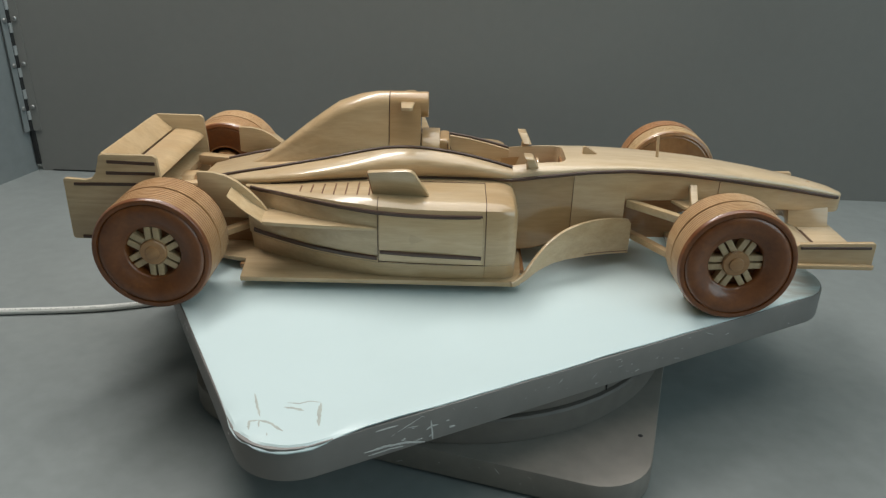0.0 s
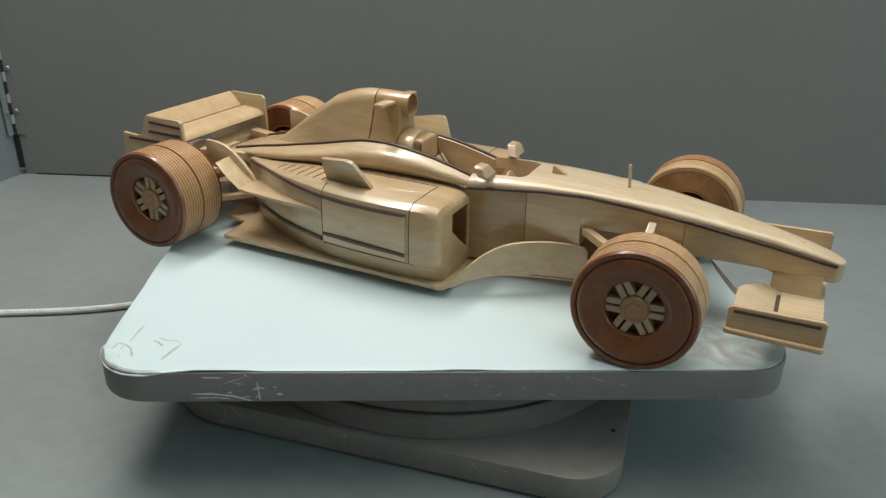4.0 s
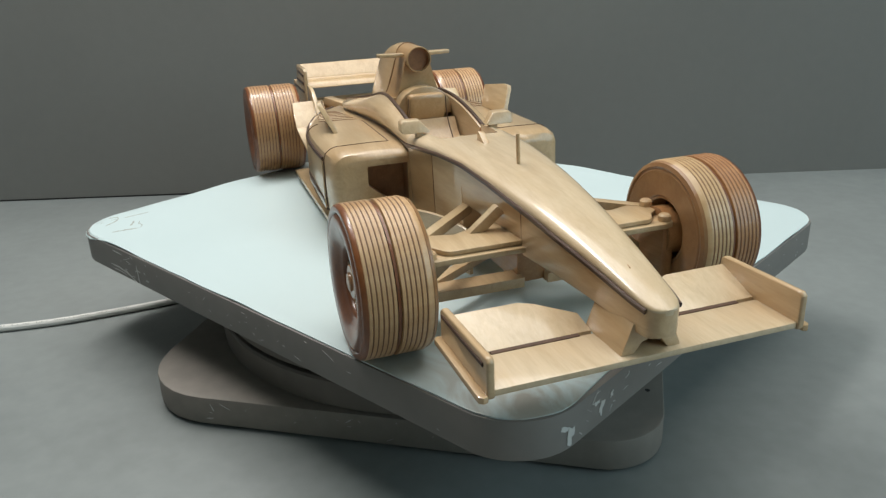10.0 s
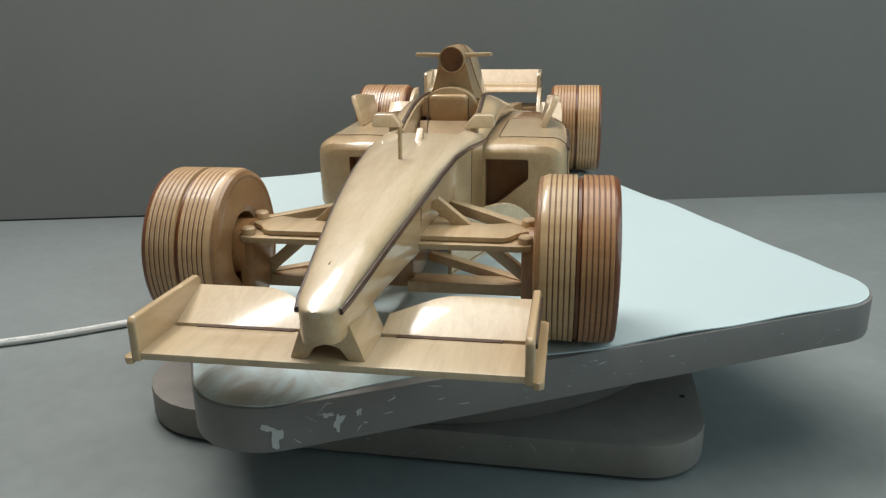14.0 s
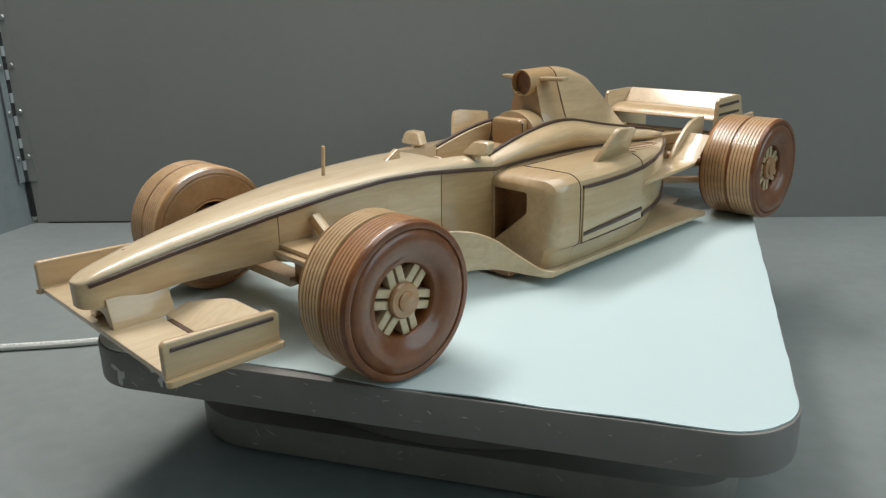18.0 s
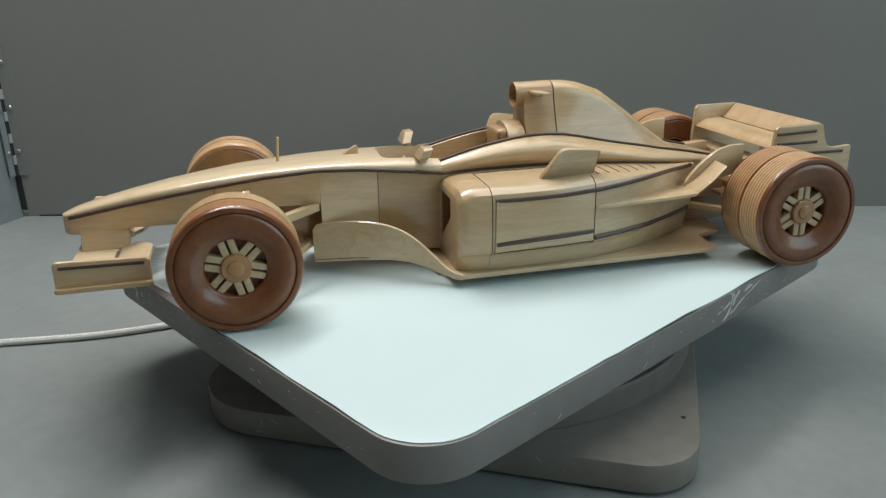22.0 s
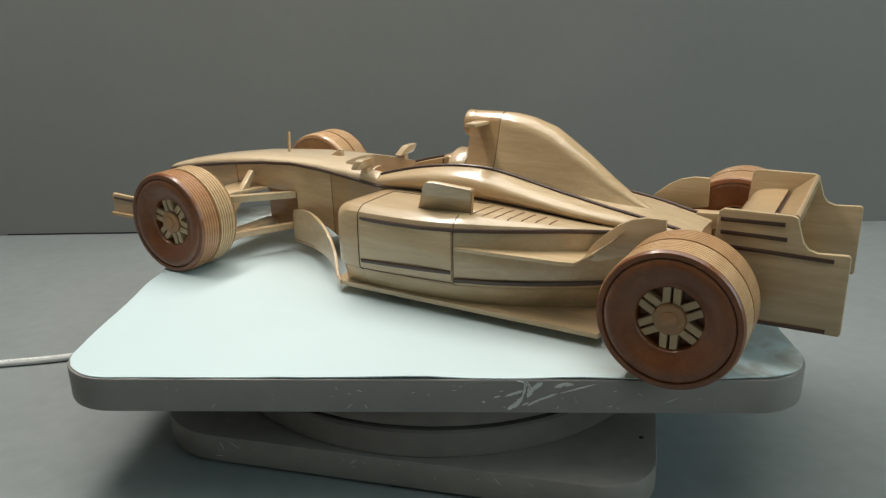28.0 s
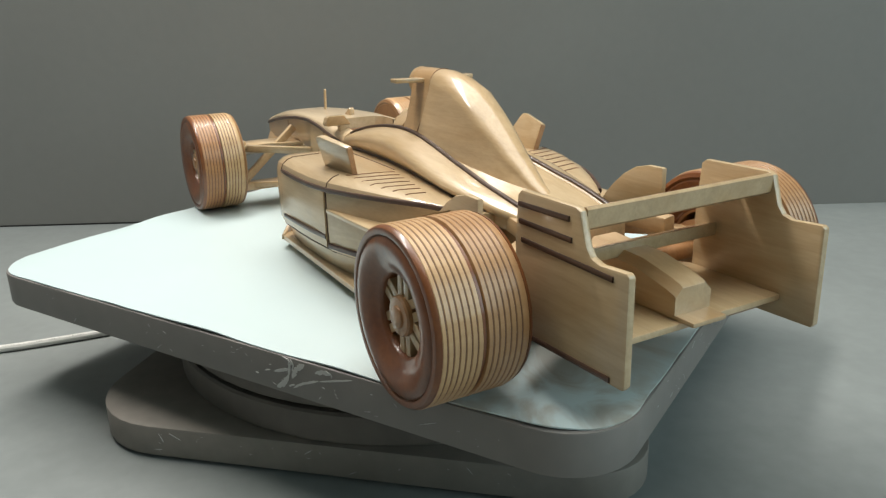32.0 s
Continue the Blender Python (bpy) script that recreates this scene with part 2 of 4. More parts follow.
def finish(bm, name, mat, smooth=32):
    bmesh.ops.remove_doubles(bm, verts=bm.verts, dist=1e-6)
    bmesh.ops.recalc_face_normals(bm, faces=bm.faces)
    me = bpy.data.meshes.new(name)
    bm.to_mesh(me)
    bm.free()
    for f in me.polygons:
        f.use_smooth = True
    me.set_sharp_from_angle(angle=radians(smooth))
    me.materials.append(mat)
    return me


def part(name, bm, mat, parent, label="", at=None, smooth=32):
    ob = new(name, finish(bm, name, mat, smooth))
    ob.parent = parent
    if at is not None:
        ob.location = at
    return tagged(ob, label)


def solid(name, bm, mat, label, category, kind="", smooth=32):
    return tagged(new(name, finish(bm, name, mat, smooth)), label, category, "", kind)


def loft(sections, bm=None, closed=True, caps=True):
    """Joins rings of points, all with the same count, into a skin."""
    bm = bm or bmesh.new()
    rings = [[bm.verts.new(p) for p in s] for s in sections]
    n = len(rings[0])
    for a, b in zip(rings, rings[1:]):
        for i in range(n if closed else n - 1):
            j = (i + 1) % n
            bm.faces.new((a[i], a[j], b[j], b[i]))
    if caps and closed:
        bm.faces.new(rings[0][::-1])
        bm.faces.new(rings[-1])
    return bm


def bevel(bm, width, segs=2, angle=35):
    es = [e for e in bm.edges if len(e.link_faces) == 2 and e.calc_face_angle(0) > radians(angle)]
    bmesh.ops.bevel(bm, geom=es, offset=width, segments=segs, profile=0.6, affect="EDGES", clamp_overlap=True)
    return bm


def box(x0, x1, y0, y1, z0, z1, bev=0.0006):
    bm = loft([[(x0, y, z) for y, z in ((y0, z0), (y1, z0), (y1, z1), (y0, z1))], [(x1, y, z) for y, z in ((y0, z0), (y1, z0), (y1, z1), (y0, z1))]])
    bmesh.ops.recalc_face_normals(bm, faces=bm.faces)
    return bevel(bm, bev) if bev else bm


def slab(outline, lift, bev=0.0006, segs=2):
    """A plate: an outline of points, and the same outline moved by the vector lift."""
    v = Vector(lift)
    bm = loft([[Vector(p) for p in outline], [Vector(p) + v for p in outline]])
    bmesh.ops.recalc_face_normals(bm, faces=bm.faces)
    return bevel(bm, bev, segs) if bev else bm


def beam(a, b, w, h, up=(0, 0, 1), bev=0.0005, taper=1.0):
    """A bar of section w x h from a to b."""
    a, b = Vector(a), Vector(b)
    d = (b - a).normalized()
    s = d.cross(Vector(up)).normalized()
    u = s.cross(d)
    ring = lambda p, k: [p + s * (w / 2 * k * i) + u * (h / 2 * k * j) for i, j in ((-1, -1), (1, -1), (1, 1), (-1, 1))]
    bm = loft([ring(a, 1), ring(b, taper)])
    bmesh.ops.recalc_face_normals(bm, faces=bm.faces)
    return bevel(bm, bev) if bev else bm


def rod(a, b, r, segs=16, bev=0.0):
    a, b = Vector(a), Vector(b)
    d = (b - a).normalized()
    s = d.orthogonal().normalized()
    u = d.cross(s)
    ring = lambda p, q: [p + (s * math.cos(k * math.tau / segs) + u * math.sin(k * math.tau / segs)) * q for k in range(segs)]
    if bev:
        return loft([ring(a, r - bev), ring(a + d * bev, r), ring(b - d * bev, r), ring(b, r - bev)])
    return loft([ring(a, r), ring(b, r)])


def curve_points(pts, per=6):
    """A smooth line through the points."""
    P = [Vector(p) for p in pts]
    P = [P[0] * 2 - P[1]] + P + [P[-1] * 2 - P[-2]]
    out = []
    for i in range(1, len(P) - 2):
        for k in range(per):
            t = k / per
            a, b, c, d = P[i - 1:i + 3]
            out.append(0.5 * ((2 * b) + (c - a) * t + (2 * a - 5 * b + 4 * c - d) * t * t + (3 * b - a - 3 * c + d) * t ** 3))
    return out + [P[-2]]


def sweep(pts, w, h, up=(0, 0, 1), n=8, square=0.6):
    """A strip of rounded section (w across, h along up) that follows a line."""
    pts = [Vector(p) for p in pts]
    rings = []
    for i, p in enumerate(pts):
        d = (pts[min(i + 1, len(pts) - 1)] - pts[max(i - 1, 0)]).normalized()
        s = d.cross(Vector(up)).normalized()
        u = s.cross(d)
        ring = []
        for k in range(n):
            c, q = math.cos((k + 0.5) * math.tau / n), math.sin((k + 0.5) * math.tau / n)
            ring.append(p + s * (w / 2 * math.copysign(abs(c) ** square, c)) + u * (h / 2 * math.copysign(abs(q) ** square, q)))
        rings.append(ring)
    return loft(rings)


def lathe(profile, segs=64, closed=True):
    """Turns a profile of (radius, y) about the y axis; a closed profile is a ring."""
    bm = bmesh.new()
    rings = [[bm.verts.new((r * math.cos(k * math.tau / segs), y, r * math.sin(k * math.tau / segs))) for r, y in profile] for k in range(segs)]
    m = len(profile)
    for k in range(segs):
        a, b = rings[k], rings[(k + 1) % segs]
        for i in range(m if closed else m - 1):
            j = (i + 1) % m
            bm.faces.new((a[i], a[j], b[j], b[i]))
    return bm


def rounded_rect(hx, hy, r, seg=8, z=0.0):
    """Corners from the far right one round to the left; r is one radius or four."""
    out = []
    for r, sx, sy, a0 in zip(r if isinstance(r, tuple) else (r,) * 4, (1, -1, -1, 1), (1, 1, -1, -1), (0, 90, 180, 270)):
        cx, cy = sx * (hx - r), sy * (hy - r)
        for k in range(seg + 1):
            a = radians(a0 + 90 * k / seg)
            out.append((cx + r * math.cos(a), cy + r * math.sin(a), z))
    return out


def lerp(x, xs, ys):
    return float(np.interp(x, xs, ys))


def spin(pts, deg):
    c, s = math.cos(radians(deg)), math.sin(radians(deg))
    return [(c * x - s * y, s * x + c * y, z) for x, y, z in pts]

# ---------------------------------------------------------------- the booth and the room round it
FLOOR = -0.0707
WALL_TURN = math.degrees(math.atan(-0.0464))


def block(name, x0, x1, y0, y1, z0, z1, mat, label, cat, turn=0.0, at=(0, 0, 0), bev=0.0):
    ob = solid(name, box(x0, x1, y0, y1, z0, z1, bev), mat, label, cat, "structure")
    ob.matrix_world = pose(*at, 0, 0, turn)
    return ob


block("bench_top", -2.2, 2.2, -2.4, 1.6, FLOOR - 0.04, FLOOR, GREY_FLOOR, "grey painted bench top under the turntable", "bench top")
CORNER = (-0.4803, 0.3506)
block("backdrop_panel", 0.0, 2.0, 0.0, 0.018, FLOOR, 0.33, GREY_WALL, "grey painted backdrop panel behind the turntable", "backdrop", WALL_TURN, (CORNER[0] + 0.003, CORNER[1], 0))
BACK_GAP = box(0.012, 0.62, -0.0006, 0.0, FLOOR + 0.0002, FLOOR + 0.0016, 0)
block("side_panel", -1.3, 0.0, 0.0, 0.018, FLOOR, 0.33, GREY_PANEL, "grey painted hinged side panel of the booth", "panel", 73.2, (CORNER[0] - 0.003, CORNER[1], 0))
for nm, b in (("room_wall_north", (-3, 3, 2.2, 2.35, -1, 2.2)), ("room_wall_south", (-3, 3, -3.15, -3.0, -1, 2.2)),
              ("room_wall_east", (3, 3.15, -3.15, 2.35, -1, 2.2)), ("room_wall_west", (-3.15, -3, -3.15, 2.35, -1, 2.2))):
    block(nm, *b, ROOM, "plain pale plaster wall of the room", "wall")
block("ceiling", -3.15, 3.15, -3.15, 2.35, 2.2, 2.3, ROOM, "plain pale plaster ceiling of the room", "ceiling")
block("room_floor", -3.15, 3.15, -3.15, 2.35, -1.1, -1.0, GREY_BASE, "plain grey floor of the room", "floor")


def turntable_base():
    ob = thing("turntable_stand", "grey painted wooden turntable stand with chipped edges standing on the bench", "turntable stand")
    corners = (0.035, 0.035, 0.045, 0.031)
    part("base_plate", slab(spin(rounded_rect(0.1433, 0.1425, corners, z=FLOOR + 0.0020), -16.95), (0, 0, 0.0164), 0.0012), GREY_BASE, ob)
    # added black inset plate: contact shade below the raised base plate
    part("base_gap_shade", slab(spin(rounded_rect(0.1373, 0.1365, corners, z=FLOOR + 0.0002), -16.95), (0, 0, 0.0020), 0.0), BLACK, ob, "black inset plate added as contact shade under the base plate")
    part("drum", rod((0, 0, -0.0526), (0, 0, -0.0362), 0.1402, 72, 0.0012), SHADED_DRUM, ob)
    part("bearing_disc", rod((0, 0, -0.0363), (0, 0, -0.0345), 0.1350, 72), BLACK, ob, "dark gap of the bearing")
    part("upper_disc", rod((0, 0, -0.0346), (0, 0, -0.0148), 0.1388, 72, 0.001), SHADED_DRUM, ob)
    part("drum_seam", box(0.0835, 0.0843, -0.1112, -0.1104, -0.0335, -0.0160, 0), BLACK, ob, "fine upright seam in the drum")
    edge_flakes(ob, 0.1433, 0.1425, 0.044, -0.0690, -0.0525, -16.95, (("s", -0.012, 1, 0.001, 0.006), ("s", -0.088, 5, 0.004, 0.004), ("s", 0.05, 5, 0.05, 0.003), ("s", -0.02, 16, 0.07, 0.0024), ("w", 0.0, 8, 0.06, 0.003)), 5)
    part("screw_hole", rod((0.1022, -0.1281, -0.0540), (0.1022, -0.1281, -0.0522), 0.0014, 12), BLACK, ob, "small dark screw hole")


BOARD_TURN = 28.29
BOARD_OFF = (-0.0002, 0.0012, 0.0)     # the board sits a little off the axle


def turntable_board():
    bm = slab(spin(rounded_rect(0.1880, 0.1565, 0.0296, 12, z=-0.0146), BOARD_TURN), (0, 0, 0.0180), 0.0012)
    return solid("turntable_board", bm, GREY_EDGE, "grey painted rotating board with rounded corners and scuffed edges", "turntable board")


def paper_sheet():
    rng = random.Random(4)
    out = rounded_rect(0.1873, 0.1558, 0.0300, 12)
    fine = []
    for a, b in zip(out, out[1:] + out[:1]):
        n = max(1, int((Vector(a) - Vector(b)).length / 0.012))
        fine += [Vector(a).lerp(Vector(b), k / n) for k in range(n)]
    pts, folds = [], []
    for p in fine:
        if p.x > 0.17 and -0.125 < p.y < 0.0:
            p = p - Vector((0.0042 * math.sin(math.pi * (p.y + 0.125) / 0.125), 0, 0))
        w = 0.0012 * noise.noise(p * 30) + 0.0008 * noise.noise(p * 90)
        # one corner is creased and hangs over the edge of the board
        fold = max(0.0, min(1.0, (-p.x - p.y - 0.292) / 0.020)) * max(0.0, min(1.0, (-0.100 - p.y) / 0.02))
        folds.append(fold)
        pts.append(p * (1 - abs(w) * 4 * (1 - fold)) + Vector((-0.0011, -0.0011, 0)) * fold * (1 + 0.6 * noise.noise(p * 160)))
    ring = spin([tuple(p) for p in pts], BOARD_TURN)
    zs = [0.00345 + max(0, 0.0022 * noise.noise(Vector(p) * 22)) * (1 - f) - f * (0.0020 + 0.0014 * noise.noise(Vector(p) * 140)) for p, f in zip(ring, folds)]
    top = [(p[0], p[1], z + 0.00055) for p, z in zip(ring, zs)]
    low = [(p[0], p[1], z) for p, z in zip(ring, zs)]
    crease = [(p[0] * (0.997 - 0.010 * f), p[1] * (0.997 - 0.010 * f), max(z + 0.0006, 0.0041)) for p, z, f in zip(ring, zs, folds)]
    inner = [(p[0] * 0.955, p[1] * 0.955, 0.0041) for p in ring]
    bm = bmesh.new()
    a, b, e, c = ([bm.verts.new(p) for p in r] for r in (low, top, crease, inner))
    for i in range(len(a)):
        j = (i + 1) % len(a)
        bm.faces.new((a[i], a[j], b[j], b[i]))
        bm.faces.new((b[i], b[j], e[j], e[i]))
        bm.faces.new((e[i], e[j], c[j], c[i]))
    bm.faces.new(c)
    return solid("paper_sheet", bm, PAPER, "white paper sheet with worn wavy edges covering the rotating board", "paper")


BOARD, SHEET = turntable_board(), paper_sheet()


def flake(length, height, rng):
    """A small ragged patch of chipped paint, flat in x and z."""
    n = 15
    pts = []
    for k in range(n):
        a = math.tau * k / n
        r = 0.25 + 0.75 * rng.random()
        pts.append((length / 2 * r * math.cos(a) * rng.uniform(0.8, 1.15), -0.00018, height / 2 * r * math.sin(a)))
    return slab(pts, (0, 0.0004, 0), 0)


def edge_flakes(owner, hx, hy, radius, z0, z1, turn, spots, seed):
    """Flakes on the upright edges of a plate: (side, place along it, how many, spread, size)."""
    rng = random.Random(seed)
    for side, u, count, spread, size in spots:
        for _ in range(count):
            w = u + rng.gauss(0, spread)
            z = rng.uniform(z0 + 0.003, z1 - 0.002)
            bm = flake(size * rng.uniform(0.15, 1.0) * (2.2 if rng.random() < 0.25 else 1), size * rng.uniform(0.03, 0.12), rng)
            m = {"s": pose(w, -hy, z, 0, rng.gauss(0, 28), 0), "n": pose(w, hy, z, 0, rng.gauss(0, 28), 180),
                 "e": pose(hx, w, z, 0, rng.gauss(0, 28), 90), "w": pose(-hx, w, z, 0, rng.gauss(0, 28), -90)}[side]
            if abs(w) + size > (hx if side in "sn" else hy) - radius:
                bm.free()          # past the straight part of the edge
                continue
            ob = part("paint_chip", bm, CHIP, owner, "pale chip in the paint")
            ob.matrix_basis = pose(0, 0, 0, 0, 0, turn) @ m


edge_flakes(BOARD, 0.1880, 0.1565, 0.026, -0.0146, 0.0034, BOARD_TURN, (
    ("n", -0.05, 8, 0.016, 0.004), ("n", 0.0, 22, 0.09, 0.0026), ("s", 0.0, 22, 0.09, 0.0026), ("e", 0.0, 20, 0.07, 0.0026), ("w", 0.0, 20, 0.07, 0.0026), ("n", -0.085, 4, 0.02, 0.006), ("n", 0.06, 8, 0.05, 0.004), ("s", -0.105, 10, 0.012, 0.009), ("s", 0.02, 10, 0.08, 0.004),
    ("e", -0.105, 9, 0.010, 0.006), ("e", -0.085, 5, 0.012, 0.006), ("e", 0.03, 9, 0.05, 0.004), ("w", 0.09, 4, 0.02, 0.006), ("w", 0.0, 9, 0.06, 0.004)), 11)

# larger bare patches at the scuffed corner
for bx, by, bz, turn, L, H in ((0.1880, -0.1075, -0.0062, 0, 0.0050, 0.0100), (0.1880, -0.1120, -0.0030, 0, 0.0070, 0.0030), (0.18787, -0.1300, -0.0085, -6, 0.0060, 0.0105), (0.1874, -0.1325, -0.0045, -11, 0.0080, 0.0030), (0.1880, -0.1000, -0.0040, 0, 0.0030, 0.0050)):
    chip = part("paint_chip", flake(L, H, random.Random(int(L * 1e5 + H * 1e6))), CHIP, BOARD, "pale chip in the paint")
    chip.matrix_basis = pose(0, 0, 0, 0, 0, BOARD_TURN) @ pose(bx, by, bz, 0, 12, 90 + turn)


def ribbon(pts, width, thick, rng):
    """A ragged flat stroke in x and y, thinning out at its ends."""
    line = [Vector((x, y, 0)) for x, y in pts]
    fine = []
    for a, b in zip(line, line[1:]):
        n = max(2, int((b - a).length / 0.0007))
        fine += [a.lerp(b, k / n) for k in range(n)]
    fine.append(line[-1])
    bm, rows = bmesh.new(), []
    for k, p in enumerate(fine):
        d = (fine[min(k + 1, len(fine) - 1)] - fine[max(k - 1, 0)]).normalized()
        side = Vector((-d.y, d.x, 0))
        edge = min(1.0, 0.25 + 4.0 * min(k, len(fine) - 1 - k) / len(fine))
        a, b = (width / 2 * edge * rng.uniform(0.45, 1.15) for _ in range(2))
        rows.append([bm.verts.new(v) for v in (p + side * a, p - side * b, p - side * b + Vector((0, 0, thick)), p + side * a + Vector((0, 0, thick)))])
    for r, s in zip(rows, rows[1:]):
        for k in range(4):
            bm.faces.new((r[k], r[(k + 1) % 4], s[(k + 1) % 4], s[k]))
    bm.faces.new(rows[0])
    bm.faces.new(rows[-1])
    bmesh.ops.recalc_face_normals(bm, faces=bm.faces)
    return bm


def strokes():
    rng = random.Random(21)
    # brown smudges near one corner of the paper
    for w, pts in ((0.0016, ((-0.0997, -0.1769), (-0.0976, -0.1832), (-0.0932, -0.1942))), (0.0016, ((-0.0960, -0.2042), (-0.0973, -0.1982), (-0.0930, -0.1971))),
                   (0.0018, ((-0.0930, -0.1971), (-0.0876, -0.1990), (-0.0804, -0.2047))), (0.0010, ((-0.0930, -0.1971), (-0.0920, -0.2020))),
                   (0.0020, ((-0.0836, -0.1869), (-0.0790, -0.1876), (-0.0739, -0.1891))), (0.0009, ((-0.0825, -0.1834), (-0.0770, -0.1840), (-0.0722, -0.1816), (-0.0669, -0.1827))),
                   (0.0024, ((-0.0668, -0.1831), (-0.0663, -0.1917), (-0.0651, -0.2002))), (0.0010, ((-0.0874, -0.2062), (-0.0867, -0.2081)))):
        ob = part("smudge", ribbon(pts, w * 0.85, 0.00015, rng), SMUDGE, SHEET, "faint brown smudge")
        ob.matrix_basis = pose(0, 0, 0.0040)
    # long scratches through the paint of one side of the board
    for w, pts in ((0.0030, ((-0.0385, -0.0125), (-0.0429, -0.0090), (-0.0456, -0.0053))), (0.0014, ((-0.0456, -0.0058), (-0.0464, -0.0015), (-0.0462, 0.0012))),
                   (0.0030, ((-0.0478, -0.0058), (-0.0501, -0.0014), (-0.0549, 0.0020))), (0.0014, ((-0.0372, -0.0053), (-0.0413, -0.0038), (-0.0463, -0.0022))),
                   (0.0008, ((-0.0456, -0.0023), (-0.0476, 0.0010), (-0.0455, 0.0024), (-0.0430, 0.0029))), (0.0008, ((-0.0478, -0.0028), (-0.0488, 0.0006), (-0.0472, 0.0028))),
                   (0.0012, ((-0.0479, -0.0104), (-0.0536, -0.0070), (-0.0622, -0.0037))), (0.0009, ((-0.0632, -0.0036), (-0.0708, -0.0014), (-0.0803, 0.0014))),
                   (0.0024, ((-0.0607, -0.0004), (-0.0651, 0.0012), (-0.0693, 0.0013))), (0.0009, ((-0.0454, -0.0102), (-0.0487, -0.0088))),
                   (0.0008, ((-0.0258, -0.0084), (-0.0278, -0.0084))), (0.0007, ((-0.0315, -0.0061), (-0.0349, -0.0050)))):
        ob = part("paint_chip", ribbon([(-x, z) for x, z in pts], w, 0.0003, rng), CHIP, BOARD, "pale chip in the paint")
        ob.matrix_basis = pose(0, 0, 0, 0, 0, BOARD_TURN) @ pose(0, 0.1564, 0, 90, 0, 180)
    # a crossed scratch and scrapes on the opposite side
    for w, pts in ((0.0010, ((-0.1008, -0.0024), (-0.1003, -0.0080), (-0.0998, -0.0138))), (0.0008, ((-0.1032, -0.0070), (-0.1002, -0.0056), (-0.0972, -0.0060))),
                   (0.0009, ((-0.0910, -0.0096), (-0.0878, -0.0098))), (0.0012, ((-0.1350, -0.0094), (-0.1240, -0.0094), (-0.1130, -0.0110), (-0.1040, -0.0138))),
                   (0.0007, ((-0.1330, -0.0118), (-0.1220, -0.0116), (-0.1150, -0.0124))), (0.0008, ((-0.1290, 0.0006), (-0.1230, 0.0006), (-0.1180, 0.0004)))):
        ob = part("paint_chip", ribbon(pts, w, 0.0003, rng), CHIP, BOARD, "pale chip in the paint")
        ob.matrix_basis = pose(0, 0, 0, 0, 0, BOARD_TURN) @ pose(0, -0.1564, 0, 90, 0, 0)


strokes()
turntable_base()


def cable():
    z = FLOOR + 0.0026
    pts = [(-0.80, 0.045, z), (-0.55, 0.022, z), (-0.40, 0.018, z), (-0.33, 0.023, z), (-0.275, 0.030, z), (-0.23, 0.043, z), (-0.18, 0.061, z), (-0.13, 0.075, z)]
    line = curve_points(pts, 10)
    ob = solid("power_cable", sweep(line, 0.005, 0.005, n=10, square=1.0), CABLE, "white round power cable lying on the bench", "cable")
    rng = random.Random(3)
    for p, q in zip(line[14:52], line[15:53]):
        for k in range(3):
            if rng.random() < 0.6:
                c = p.lerp(q, k / 3 + 0.1)
                e = p.lerp(q, k / 3 + 0.1 + rng.uniform(0.06, 0.16))
                part("print_mark", beam(c + Vector((0, -0.0012, 0.00222)), e + Vector((0, -0.0012, 0.00222)), 0.0008, 0.0003, bev=0), PRINT, ob, "faint grey print on the sheath")


cable()

gap = part("bottom_gap", BACK_GAP, BLACK, bpy.data.objects["backdrop_panel"], "dark gap under the panel")


def piano_hinge():
    ob = thing("piano_hinge", "long grey steel piano hinge with screws in the booth corner", "hinge")
    ob.matrix_world = pose(CORNER[0], CORNER[1], 0, 0, 0, WALL_TURN)
    z0, z1, pitch, lean = -0.0235, 0.32, 0.0118, 73.2 - WALL_TURN
    part("leaf", box(0.0, 0.0115, -0.0014, -0.0003, z0, z1, 0), GREY_WALL, ob)
    part("leaf", spin_bm(box(-0.0115, 0.0, -0.0014, -0.0003, z0, z1, 0), lean), GREY_PANEL, ob)
    k = 0
    while z0 + k * pitch < z1:
        z = z0 + k * pitch
        part("knuckle", rod((0.0013 if k % 2 else -0.0013, -0.0026, z + 0.0009), (0.0013 if k % 2 else -0.0013, -0.0026, z + pitch - 0.0009), 0.0021, 12), METAL, ob)
        k += 1
    part("pin", rod((0, -0.0022, z0), (0, -0.0022, z1), 0.0026, 10), BLACK, ob, "dark pin between the knuckles")
    for i in range(7):
        zz = 0.0035 + i * 0.0472
        part("screw", rod((0.0072, -0.0012, zz), (0.0072, -0.0034, zz), 0.0026, 14, 0.0009), SCREW, ob, "small round screw head")
        part("screw", spin_bm(rod((-0.0078, -0.0012, zz - 0.001), (-0.0078, -0.0034, zz - 0.001), 0.0026, 14, 0.0009), lean), SCREW, ob, "small round screw head")
    part("corner_gap", box(-0.0022, 0.0030, -0.0022, 0.0012, FLOOR + 0.008, z0 - 0.0005, 0), BLACK, ob, "dark gap between the panels")


def spin_bm(bm, deg):
    bmesh.ops.rotate(bm, verts=bm.verts, cent=(0, 0, 0), matrix=Matrix.Rotation(radians(deg), 3, "Z"))
    return bm


piano_hinge()

# ---------------------------------------------------------------- the wooden racing car
CAR = thing("wooden_racing_car", "pale varnished wooden model racing car with dark inlaid stripes", "model car")
AT = (-PX, -PY, 0.0)


def on_car(name, bm, mat, label="", smooth=32):
    return part(name, bm, mat, CAR, label, AT, smooth)


